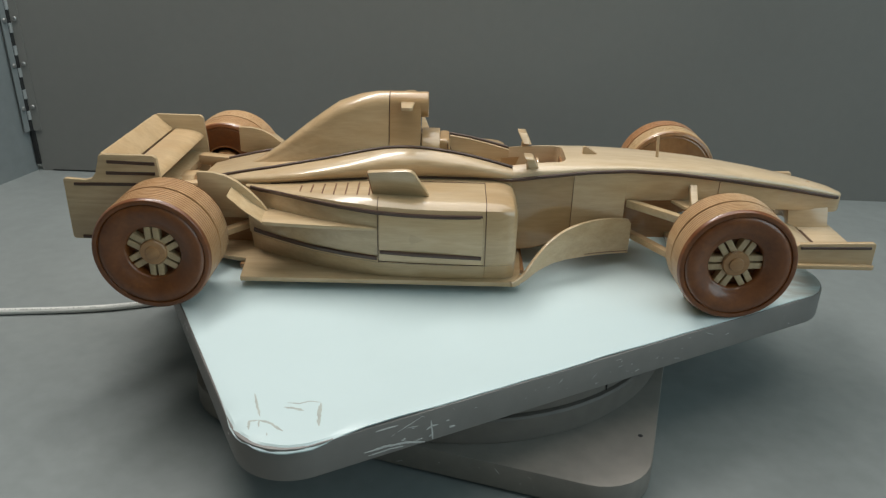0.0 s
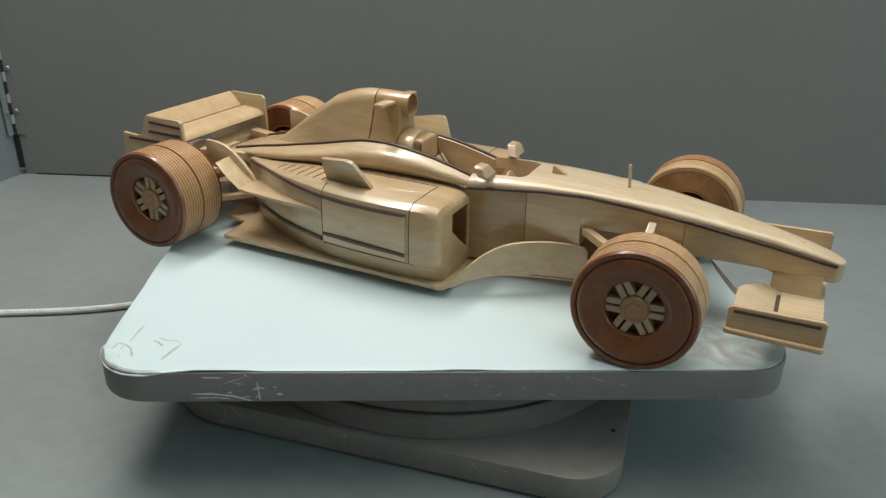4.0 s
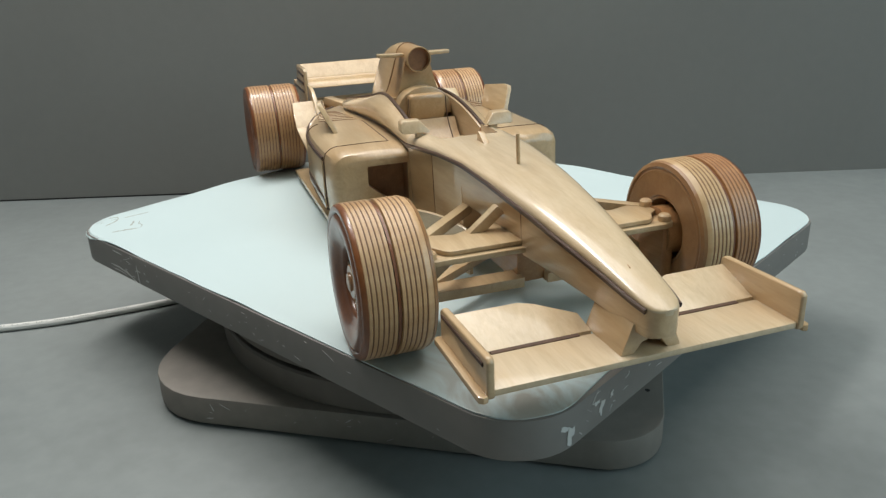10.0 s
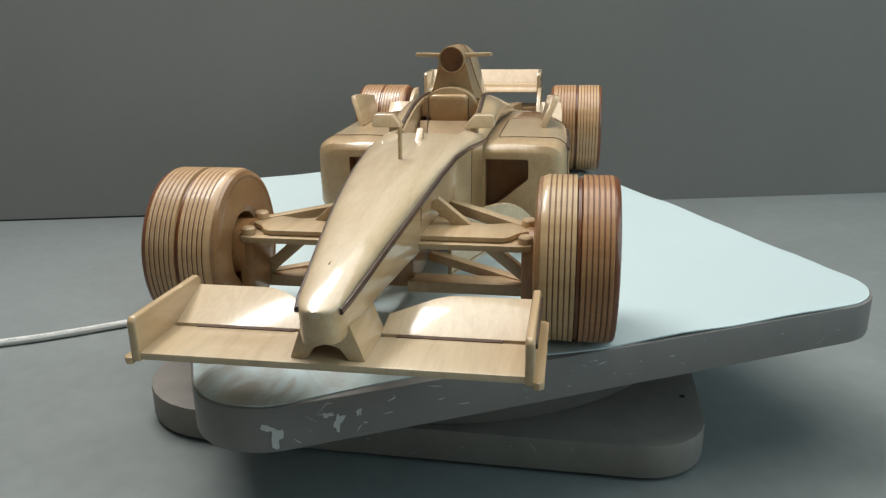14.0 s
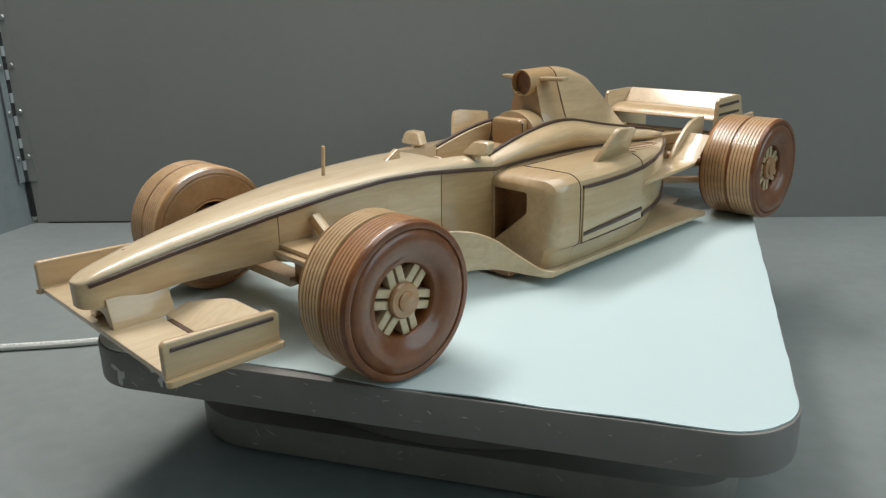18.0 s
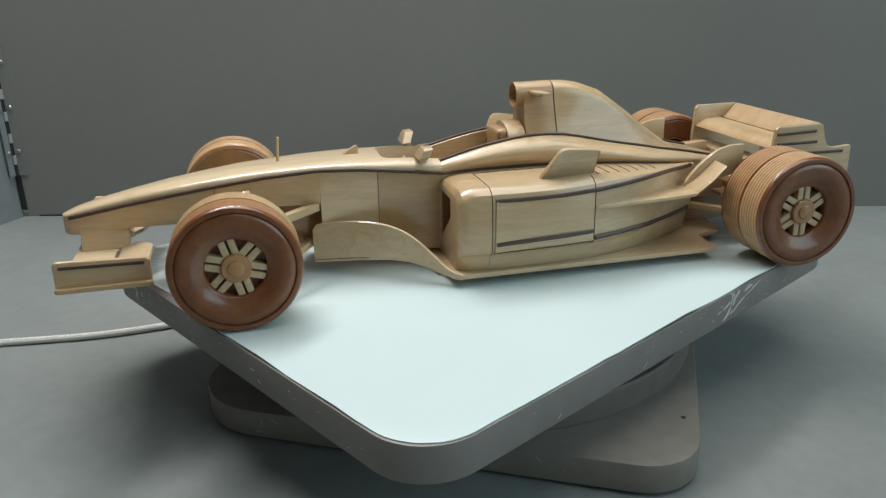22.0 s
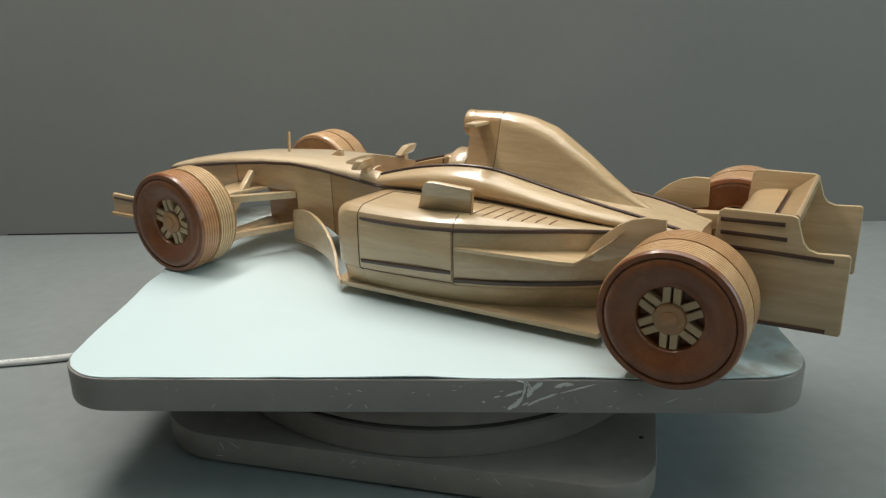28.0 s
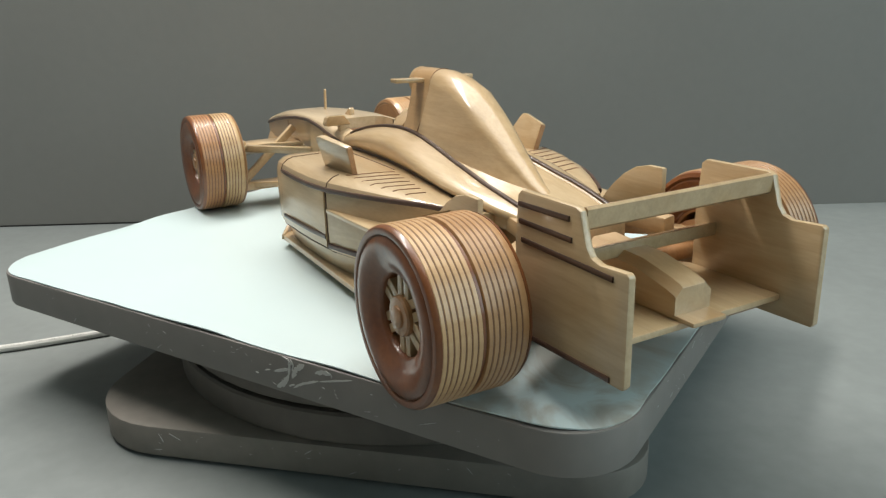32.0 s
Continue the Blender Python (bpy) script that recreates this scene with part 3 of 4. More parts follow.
# lines of the bodywork along x
NX = (0.041, 0.055, 0.065, 0.075, 0.09, 0.10, 0.12, 0.15, 0.17, 0.19, 0.213, 0.2324, 0.247, 0.2515, 0.2545, 0.2570, 0.2584, 0.2592)
NHW = (0.0266, 0.0269, 0.0264, 0.0254, 0.0242, 0.0232, 0.0212, 0.0189, 0.0171, 0.0150, 0.0122, 0.0098, 0.0080, 0.0074, 0.0068, 0.0054, 0.0038, 0.0014)
SX = (0.041, 0.06, 0.09, 0.115, 0.145, 0.18, 0.22, 0.258)
SZ = (0.0622, 0.0648, 0.0674, 0.0680, 0.0657, 0.0612, 0.0546, 0.0474)
CX = (0.041, 0.064, 0.092, 0.1265, 0.16, 0.195, 0.229, 0.25, 0.2592)
CZ = (0.0714, 0.0726, 0.0727, 0.0719, 0.0698, 0.0653, 0.0588, 0.0534, 0.0496)
half = lambda x: lerp(x, NX, NHW)
stripe_z = lambda x: lerp(x, SX, SZ)
crown_z = lambda x: lerp(x, CX, CZ)
# shoulders beside the cockpit and the engine cover
HX = (-0.15, -0.125, -0.107, -0.092, -0.077, -0.066, -0.054, -0.042, -0.03, -0.02, -0.01, 0.0, 0.0075, 0.016, 0.024, 0.033, 0.041)
Y_I = (0.0202, 0.0217, 0.0214, 0.0209, 0.0202, 0.0195, 0.0194, 0.0197, 0.0200, 0.0205, 0.0210, 0.0215, 0.0217, 0.0218, 0.0219, 0.0220, 0.0220)
Z_I = (0.0572, 0.0626, 0.0654, 0.0684, 0.0710, 0.0732, 0.0759, 0.0784, 0.0795, 0.0797, 0.0791, 0.0778, 0.0766, 0.0750, 0.0730, 0.0707, 0.0683)
OX = (-0.15, -0.13, -0.11, -0.095, -0.08, -0.066, -0.057, -0.04, -0.02, 0.0, 0.015, 0.029, 0.041)
Y_O = (0.0208, 0.0258, 0.0283, 0.0287, 0.0285, 0.0280, 0.0275, 0.0265, 0.0255, 0.0250, 0.0250, 0.0255, 0.0262)
Z_O = (0.0535, 0.0556, 0.0574, 0.0587, 0.0602, 0.0610, 0.0615, 0.0622, 0.0626, 0.0626, 0.0626, 0.0624, 0.0618)
# side pods
QX = (-0.125, -0.115, -0.10, -0.08, -0.06, -0.04, -0.02, 0.0, 0.0225, 0.030, 0.036, 0.040, 0.042)
QY = (0.0330, 0.0400, 0.0485, 0.0585, 0.0655, 0.0702, 0.0718, 0.0722, 0.0720, 0.0716, 0.0706, 0.0690, 0.0664)
QZ = (0.0572, 0.0577, 0.0585, 0.0582, 0.0573, 0.0563, 0.0555, 0.0552, 0.0553, 0.0553, 0.0550, 0.0542, 0.0530)
LZ = (0.0278, 0.0275, 0.0271, 0.0267, 0.0262, 0.0257, 0.0255, 0.0255, 0.0255, 0.0255, 0.0255, 0.0255, 0.0260)
DROP = (0, 0, 0, 0, 0, 0, 0, 0, 0.0002, 0.0006, 0.0014, 0.0026, 0.0046)


def deck_section(x, lift=0.0012):
    h, z0, z1 = half(x), stripe_z(x) + lift, crown_z(x)
    pts = []
    for k in range(19):
        a = math.pi * k / 18
        c, s = math.cos(a), math.sin(a)
        pts.append((x, h * math.copysign(abs(c) ** 0.76, c), z0 + (z1 - z0) * s ** 0.72))
    return pts + [(x, -h * 0.9, z0 - 0.0012), (x, h * 0.9, z0 - 0.0012)]


def nose():
    xs = [0.0755, 0.09, 0.105, 0.12, 0.14, 0.16, 0.18, 0.20, 0.21, 0.22, 0.235, 0.247, 0.2515, 0.2545, 0.2570, 0.2584, 0.2592]
    bm = loft([deck_section(x) for x in xs])
    # the deck runs on as a rail on each side of the cockpit opening
    for s in (1, -1):
        secs = []
        for x, yi in ((0.041, 0.0188), (0.048, 0.0182), (0.056, 0.0174), (0.064, 0.0168), (0.0705, 0.0164), (0.0728, 0.0155), (0.0743, 0.0138), (0.0755, 0.0105)):
            h, z0, z1 = half(x), stripe_z(x) + 0.0012, crown_z(x)
            a0 = math.acos((yi / h) ** (1 / 0.76))
            ring = [(yi, z0 - 0.0100)]
            for k in range(10):
                a = a0 * (1 - k / 9)
                ring.append((h * math.cos(a) ** 0.76, z0 + (z1 - z0) * math.sin(a) ** 0.72))
            ring += [(h * 0.9, z0 - 0.0012), (h * 0.9, z0 - 0.0100)]
            ring[1] = (yi + 0.0006, ring[1][1] - 0.0002)
            secs.append([(x, s * y, z) for y, z in ring])
        loft(secs, bm)
    on_car("nose_deck", bm, PALE, "pale curved top deck of the nose", 55)
    # the sides of the tub below the stripe, with the notch for the wishbones
    def side_ring(x, zb):
        h, zt = half(x) * lerp(x, (0.24, 0.252), (0.975, 0.997)), stripe_z(x) + lerp(x, (0.245, 0.25), (0, 0.0013))
        return [(x, y, z) for y, z in ((h, zt), (h * 0.985, (zt + zb) / 2), (h * 0.96, zb + 0.0012), (h * 0.92, zb), (-h * 0.92, zb), (-h * 0.96, zb + 0.0012), (-h * 0.985, (zt + zb) / 2), (-h, zt))]
    back = [(0.036, 0.0130), (0.055, 0.0150), (0.07, 0.0190), (0.0756, 0.0215)]
    well = lambda x, w=0.0185: [(x, -w, stripe_z(x)), (x, -w, 0.0430), (x, w, 0.0430), (x, w, stripe_z(x))]
    bm = loft([side_ring(x, z) + well(x) for x, z in back])
    loft([side_ring(x, z) for x, z in ((0.0756, 0.0215), (0.0795, 0.0230))], bm)
    on_car("tub_side", bm, GOLDEN)
    mid = [(0.0799, 0.0232), (0.095, 0.0310), (0.105, 0.0342), (0.1138, 0.0352), (0.1140, 0.0478), (0.13, 0.0478), (0.15, 0.0478), (0.1735, 0.0476)]
    on_car("tub_side", loft([side_ring(x, z) for x, z in mid]), BEECH)
    front = [(0.1739, 0.0410), (0.195, 0.0412), (0.22, 0.0405), (0.24, 0.0390), (0.247, 0.0384), (0.2515, 0.0382), (0.2545, 0.0382), (0.2570, 0.0384), (0.2584, 0.0388), (0.2591, 0.0392)]
    on_car("nose_side", loft([side_ring(x, z) for x, z in front]), BEECH, "", 55)
    on_car("keel", box(0.108, 0.152, -0.0080, 0.0080, 0.0175, 0.0490, 0.001), CHERRY, "brown wooden keel between the wishbones")
    for s in (1, -1):
        line = [(x, s * (half(x) + 0.0002), stripe_z(x) + 0.0004) for x in np.linspace(0.0405, 0.2550, 40)]
        on_car("nose_stripe", sweep(line, 0.0022, 0.0022), WENGE, "dark inlaid stripe")
        for x, zb in ((0.0797, 0.0232), (0.1737, 0.0478)):
            h = half(x) * 0.975
            on_car("seam", sweep([(x, s * (h + 0.0001), stripe_z(x) - 0.001), (x, s * (h * 0.985 + 0.0001), (stripe_z(x) + zb) / 2), (x, s * (h * 0.96 + 0.0001), zb + 0.001)], 0.0003, 0.0003, (1, 0, 0), 6), LINE, "fine brown seam")
    on_car("antenna", rod((0.1362, 0, 0.069), (0.1350, 0, 0.0856), 0.00095, 10, 0.0003), BEECH, "thin upright wooden peg")
    for x, y, L in ((0.2350, -0.0020, 0.0036),):
        z = crown_z(x) - 0.0007 - abs(y) * 0.03
        on_car("knot", sweep([(x - L / 2, y, z + 0.0006), (x, y + 0.0002, z + 0.0006), (x + L / 2, y, z + 0.0004)], 0.0003, 0.0006, (0, 0, 1), 6), CHERRY, "tiny dark knot")
    on_car("nose_fin", slab([(0.0872, -0.0017, 0.0716), (0.0985, -0.0017, 0.0716), (0.0905, -0.0017, 0.0768), (0.0888, -0.0017, 0.0775), (0.0875, -0.0017, 0.0770)], (0, 0.0034, 0), 0.0007), BEECH, "small triangular fin")


nose()


def cockpit():
    on_car("cockpit_floor", box(-0.004, 0.0755, -0.0184, 0.0184, 0.040, 0.0435, 0), CHERRY, "brown cockpit floor")
    on_car("dashboard", box(0.0742, 0.0760, -0.0166, 0.0166, 0.0432, 0.0660, 0.0004), CHERRY)
    seat = loft([[(x, y, z) for y in (-0.0170, 0.0170)] + [(x - 0.003, y, z - 0.002) for y in (0.0170, -0.0170)] for x, z in ((0.042, 0.0470), (0.022, 0.0500), (0.0125, 0.0560), (0.0065, 0.0620), (0.0024, 0.0680))])
    on_car("seat", seat, BEECH, "pale wooden driver seat")
    for s in (1, -1):
        on_car("seat_line", sweep([(0.0222, s * 0.0122, 0.0502), (0.0127, s * 0.0122, 0.0562), (0.0067, s * 0.0122, 0.0622), (0.0024, s * 0.0122, 0.0684), (0.0004, s * 0.0122, 0.0740), (0.0000, s * 0.0122, 0.0810)], 0.0006, 0.0006, (0, 1, 0), 6), GROOVE)
    head = bevel(box(-0.0070, 0.0014, -0.0118, 0.0118, 0.0665, 0.0832, 0), 0.0034, 4)
    on_car("headrest", head, GOLDEN, "rounded tan headrest")
    arch = []
    for k in range(17):
        a = math.pi * k / 16
        arch.append((0.0, 0.0180 * math.cos(a), 0.0690 + 0.0178 * math.sin(a) ** 0.8))
    ring = [(-0.0165, y, z) for _, y, z in arch]
    bm = slab(ring, (0.0115, 0, 0), 0.0009)
    on_car("headrest_collar", bm, HONEY, "pale arched collar behind the headrest")
    on_car("steering_wheel", rod((0.0600, -0.0, 0.0600), (0.0618, 0.0, 0.0606), 0.0088, 24, 0.0006), BEECH)
    on_car("steering_column", rod((0.0610, 0, 0.0603), (0.0745, 0, 0.0610), 0.0022, 12), CHERRY)
    for s in (1, -1):
        prof = [(0.0560 - 0.5 * (z - 0.0728), s * y, z) for y, z in ((0.0188, 0.0720), (0.0164, 0.0724), (0.0222, 0.0788), (0.0316, 0.0790), (0.0332, 0.0780), (0.0337, 0.0736), (0.0326, 0.0722))]
        m = on_car("mirror", slab(prof, (-0.0058, 0, 0.0003), 0.0011, 3), MAPLE, "pale wooden mirror on a short peg")
        part("mirror_stem", box(0.0495, 0.0545, min(s * 0.0198, s * 0.0244), max(s * 0.0198, s * 0.0244), 0.0670, 0.0727, 0.0006), BEECH, m)


cockpit()


def shoulders():
    xs = [0.041, 0.036, 0.030, 0.022, 0.015, 0.007, 0.0, -0.0075, -0.015, -0.022, -0.03, -0.04, -0.05, -0.06, -0.07, -0.08, -0.09, -0.10, -0.11, -0.12, -0.13, -0.14, -0.149]
    for s in (1, -1):
        secs = []
        for x in xs:
            yi, zi, yo, zo = lerp(x, HX, Y_I), lerp(x, HX, Z_I), lerp(x, OX, Y_O), lerp(x, OX, Z_O)
            low = min(zo - 0.004, 0.055) if x < -0.018 else 0.0445
            ring = [(yi - 0.0032, low), (yi - 0.0032, zi - 0.0004), (yi - 0.0016, zi + 0.0003)]
            swell = lerp(x, (-0.15, -0.125, -0.09, 0.0, 0.025, 0.041), (0.0, 0.4, 1.0, 1.0, 0.75, 0.15))
            yc, zc = max(yi, yo) + 0.0125 * swell, (zi + zo) / 2 + 0.2 * (zi - zo)
            for k in range(1, 10):
                u = k / 10
                ring.append(((1 - u) ** 2 * yi + 2 * u * (1 - u) * yc + u * u * yo, (1 - u) ** 2 * zi + 2 * u * (1 - u) * zc + u * u * zo))
            ring += [(yo, zo), (yo, low)]
            secs.append([(x, s * y, z) for y, z in ring])
        on_car("shoulder", loft(secs), MAPLE, "pale bulged shoulder of the bodywork")
        up = [(x, s * (lerp(x, HX, Y_I) - 0.0012), lerp(x, HX, Z_I) + 0.0006) for x in xs]
        on_car("upper_stripe", sweep(up, 0.0022, 0.0018), WENGE, "dark inlaid stripe")
        dn = [(x, s * (lerp(x, OX, Y_O) + 0.0004), lerp(x, OX, Z_O) + 0.0004) for x in xs if x > -0.118]
        on_car("lower_stripe", sweep(dn, 0.0022, 0.0018), WENGE, "dark inlaid stripe")
    secs = []
    for x in (-0.018, -0.03, -0.05, -0.07, -0.09, -0.11, -0.13, -0.149, -0.158):
        yi, zi = lerp(x, HX, Y_I) - 0.0018, lerp(x, HX, Z_I) - 0.0006
        if x < -0.15:
            zi -= 0.0020
        secs.append([(x, y, z) for y, z in ((yi, zi), (yi, 0.030), (-yi, 0.030), (-yi, zi), (0, zi + 0.0012))])
    on_car("engine_deck", loft(secs), MAPLE, "pale flat deck under the engine cover")


shoulders()


def engine_cover():
    # crown line, base half width and base height along x
    XS = (-0.0372, -0.045, -0.055, -0.0693, -0.08, -0.09, -0.105, -0.12, -0.130, -0.137)
    ZT = (0.1108, 0.1105, 0.1088, 0.1038, 0.0965, 0.0893, 0.0775, 0.0668, 0.0615, 0.0588)
    WB = (0.0172, 0.0176, 0.0178, 0.0172, 0.0160, 0.0143, 0.0108, 0.0064, 0.0032, 0.0010)
    WT = (0.0084, 0.0096, 0.0105, 0.0108, 0.0103, 0.0092, 0.0070, 0.0044, 0.0022, 0.0007)
    FL = (0.95, 0.88, 0.80, 0.74, 0.70, 0.68, 0.66, 0.62, 0.6, 0.7)
    secs = []
    for x, zt, wb, wt, fl in zip(XS, ZT, WB, WT, FL):
        zb = lerp(x, HX, Z_I) - 0.0012
        ring = []
        for k in range(25):
            u = k / 24 * 2 - 1
            a = abs(u)
            # a sloping flank, then a round crown
            if a > 0.45:
                q = (1 - a) / 0.55
                y, z = wb + (wt - wb) * q ** 0.9, zb + (zt - zb - wt * fl) * q
            else:
                th = math.pi / 2 * a / 0.45
                y, z = wt * math.sin(th), zt - wt * fl * (1 - math.cos(th))
            ring.append((x, math.copysign(y, u), max(z, zb)))
        secs.append(ring)
    on_car("engine_cover", loft(secs), HONEY, "pale swept engine cover with a rounded spine", 40)
    # the air box ahead of it
    secs = []
    for x, zt, wt, wb in ((-0.0366, 0.1108, 0.0080, 0.0172), (-0.030, 0.1108, 0.0080, 0.0168), (-0.022, 0.1107, 0.0079, 0.0160), (-0.0172, 0.1105, 0.0078, 0.0150)):
        zb = 0.0785
        ring = []
        for k in range(25):
            u = k / 24 * 2 - 1
            a = abs(u)
            if a > 0.5:
                q = (1 - a) / 0.5
                y, z = wb + (wt - wb) * q ** 0.75, zb + (zt - zb - wt) * q
            else:
                th = math.pi / 2 * a / 0.5
                y, z = wt * math.sin(th), zt - wt * (1 - math.cos(th))
            ring.append((x, math.copysign(y, u), z))
        secs.append(ring)
    seam_ring = secs[0]
    on_car("air_box", loft(secs), GOLDEN, "golden brown wooden air box", 40)
    bm = lathe([(0.0080, 0.0), (0.0081, 0.004), (0.0079, 0.0052), (0.0072, 0.0052), (0.0071, 0.004), (0.0071, 0.0)], 40)
    bmesh.ops.rotate(bm, verts=bm.verts, cent=(0, 0, 0), matrix=Matrix.Rotation(radians(-90), 3, "Z"))
    bmesh.ops.translate(bm, verts=bm.verts, vec=(-0.0178, 0, 0.1026))
    on_car("air_intake", bm, GOLDEN, "round air intake ring")
    on_car("intake_plug", rod((-0.0185, 0, 0.1026), (-0.0164, 0, 0.1026), 0.0072, 32), CHESTNUT, "recessed brown disc in the intake")
    line = [(-0.0368, y + math.copysign(0.0001, y), z + (0.0001 if z > 0.105 else 0)) for _, y, z in seam_ring]
    on_car("cover_seam", sweep(line, 0.0004, 0.0003, (1, 0, 0), 6), LINE, "fine dark seam")
    for s in (1, -1):
        on_car("camera_pod", slab([(-0.0210, s * 0.0060, 0.1036), (-0.0215, s * 0.0230, 0.1040), (-0.0232, s * 0.0242, 0.1040), (-0.0285, s * 0.0236, 0.1040), (-0.0300, s * 0.0060, 0.1036)], (0, 0, 0.0022), 0.0007), MAPLE, "pale stub wing on the air box")


engine_cover()


def pod_line(x):
    """The outline of a pod across x, from the inside top over the edge to the bottom."""
    yo, ze, zl, dr = (lerp(x, QX, t) for t in (QY, QZ, LZ, DROP))
    yi, zi = (lerp(x, OX, Y_O), lerp(x, OX, Z_O)) if x < 0.041 else (0.0262, 0.0616)
    yi, zi = min(yi, yo - 0.004) - 0.001, zi - 0.0004 - dr
    yt = yo - 0.0075 * min(1, (yo - yi) / 0.03)
    zt = min(ze + 0.0068, zi + 0.002) - dr * 0.3
    return [(yi, zi), ((yi + yt) / 2, (zi + zt) / 2 + 0.0004), (yt, zt), (yt + (yo - yt) * 0.45, zt - (zt - ze) * 0.16), (yt + (yo - yt) * 0.85, zt - (zt - ze) * 0.50), (yo, ze),
            (yo + 0.0003, (ze + zl) / 2), (yo, zl + 0.001), (yo - 0.0008, zl - 0.0012), (yo - 0.0036, zl - 0.0032), (yo - 0.0066, 0.0125), (0.022, 0.0125), (0.022, 0.045)]


def side_pods():
    for s in (1, -1):
        put = lambda x, ring, o=0.0: [(x, s * (y + o), z + o * 0.6) for y, z in ring]
        xs = [0.0236, 0.0225, 0.01, 0.0, -0.01, -0.02, -0.03, -0.04, -0.05, -0.06, -0.07, -0.08, -0.09, -0.10, -0.108, -0.115, -0.121, -0.125]
        pod = on_car("side_pod", loft([put(x, pod_line(x)) for x in xs]), MAPLE, "pale wooden side pod with rounded edges")
        # front block with the intake opening
        hole = [(0.0272, 0.0530), (0.0390, 0.0530), (0.0495, 0.0530), (0.0506, 0.0527), (0.0510, 0.0518), (0.0510, 0.0490), (0.0510, 0.0440), (0.0508, 0.0420), (0.0495, 0.0405), (0.0450, 0.0368), (0.0380, 0.0310), (0.0272, 0.0225), (0.0272, 0.0380)]
        rings = [put(x, pod_line(x)) for x in (0.0238, 0.0302, 0.036, 0.040, 0.042)]
        rings += [put(0.0424, [(y * 0.8 + a * 0.2, z * 0.8 + b * 0.2) for (y, z), (a, b) in zip(pod_line(0.042), hole)]), put(0.0424, hole), put(0.0412, hole)]
        # front block browner than the pod: warm bounce and shade tinted in
        part("pod_front", loft(rings, caps=False), HONEY, pod, "pod front with an open air intake")
        # darker wood inside the intake stands in for its shade
        part("intake_recess", loft([put(0.0412, hole), put(0.0325, hole), put(0.0325, [(0.040 + (y - 0.040) * 0.005, 0.043 + (z - 0.043) * 0.005) for y, z in hole])], caps=False), CHESTNUT, pod, "recess of the air intake, browned to carry its shade")
        # stripes, seams and the side door
        part("pod_stripe", sweep([(x, s * (lerp(x, QX, QY) + 0.0003), lerp(x, QX, QZ)) for x in np.linspace(0.0215, -0.121, 40)], 0.0018, 0.0024), WENGE, pod, "dark inlaid stripe")
        part("pod_stripe", sweep([(x, s * (lerp(x, QX, QY) + 0.0004), lerp(x, QX, LZ) + 0.0016) for x in np.linspace(-0.0402, -0.121, 30)], 0.0018, 0.0027), WENGE, pod, "dark inlaid stripe")
        part("pod_stripe", sweep([(x, s * (lerp(x, QX, QY) + 0.0010), 0.0298 + (0.0215 - x) * 0.034) for x in np.linspace(0.0214, -0.0384, 16)], 0.0012, 0.0025), WENGE, pod, "dark inlaid stripe")
        part("pod_seam", sweep([(x, s * (lerp(x, QX, QY) + 0.0002), 0.0246 + (0.0215 - x) * 0.012) for x in np.linspace(0.0226, -0.0392, 16)], 0.0006, 0.0006, n=6), GROOVE, pod, "fine dark seam")
        door = [(x, s * (lerp(x, QX, QY) + 0.0004), z) for x, z in ((0.0215, 0.0555), (0.0220, 0.0253), (-0.0388, 0.0262), (-0.0385, 0.0552))]
        part("side_door", slab(door, (0, s * 0.0008, 0), 0.0003), MAPLE, pod)
        for x in (0.0236, -0.0395):
            edge = pod_line(x)
            line = [(x, s * (y + 0.0001), z + 0.0001) for y, z in ([(0.0330, lerp(0.0330, [q[0] for q in edge[:3]], [q[1] for q in edge[:3]]))] + edge[1:10] if x > 0 else edge[2:10])]
            part("pod_seam", sweep(line, 0.0005, 0.0004, (1, 0, 0), 6), GROOVE, pod, "fine dark seam")
        part("pod_seam", sweep([(x, s * 0.0330, lerp(0.0330, [q[0] for q in pod_line(x)[:3]], [q[1] for q in pod_line(x)[:3]]) + 0.0001) for x in np.linspace(0.0236, -0.042, 14)], 0.0005, 0.0004, (0, 0, 1), 6), GROOVE, pod, "fine dark seam")
        for i in range(7):
            x = -0.0455 - 0.0070 * i
            L = pod_line(x)
            p = []
            for y in np.linspace(0.0352 + 0.0008 * i, min(0.0610 - 0.0010 * i, L[2][0] + 0.0022), 9):
                p.append((x - (0.055 - y) * 0.05, s * y, lerp(y, [q[0] for q in L[:4]], [q[1] for q in L[:4]]) + 0.0001))
            part("louvre_slot", sweep(p, 0.0009, 0.0004, (0, 0, 1), 6), LINE, pod, "dark louvre slot")
        fin = [(-0.0455, s * 0.0605, 0.0770), (-0.0240, s * 0.0655, 0.0800), (-0.0200, s * 0.0662, 0.0796), (-0.0178, s * 0.0655, 0.0775), (-0.0098, s * 0.0585, 0.0620), (-0.0430, s * 0.0570, 0.0622)]
        fn = on_car("pod_fin", slab(fin, (0, -s * 0.0030, 0.0008), 0.0006), MAPLE, "pale upright fin on the pod")
        part("fin_end", beam((-0.0458, s * 0.0588, 0.0768), (-0.0433, s * 0.0556, 0.0628), 0.0026, 0.0006, (1, 0, 0), bev=0), CHERRY, fn, "reddish end grain")
        # deflector ahead of the rear wheel
        plate = [(-0.0400, s * 0.0712, 0.0448), (-0.0700, s * 0.0695, 0.0449), (-0.1000, s * 0.0676, 0.0452), (-0.1080, s * 0.0668, 0.0456), (-0.1130, s * 0.0480, 0.0456), (-0.1050, s * 0.0440, 0.0452), (-0.0600, s * 0.0640, 0.0449)]
        dfl = on_car("deflector", slab(plate, (0, 0, 0.0022), 0.0005), MAPLE, "pale wooden deflector ahead of the rear wheel")
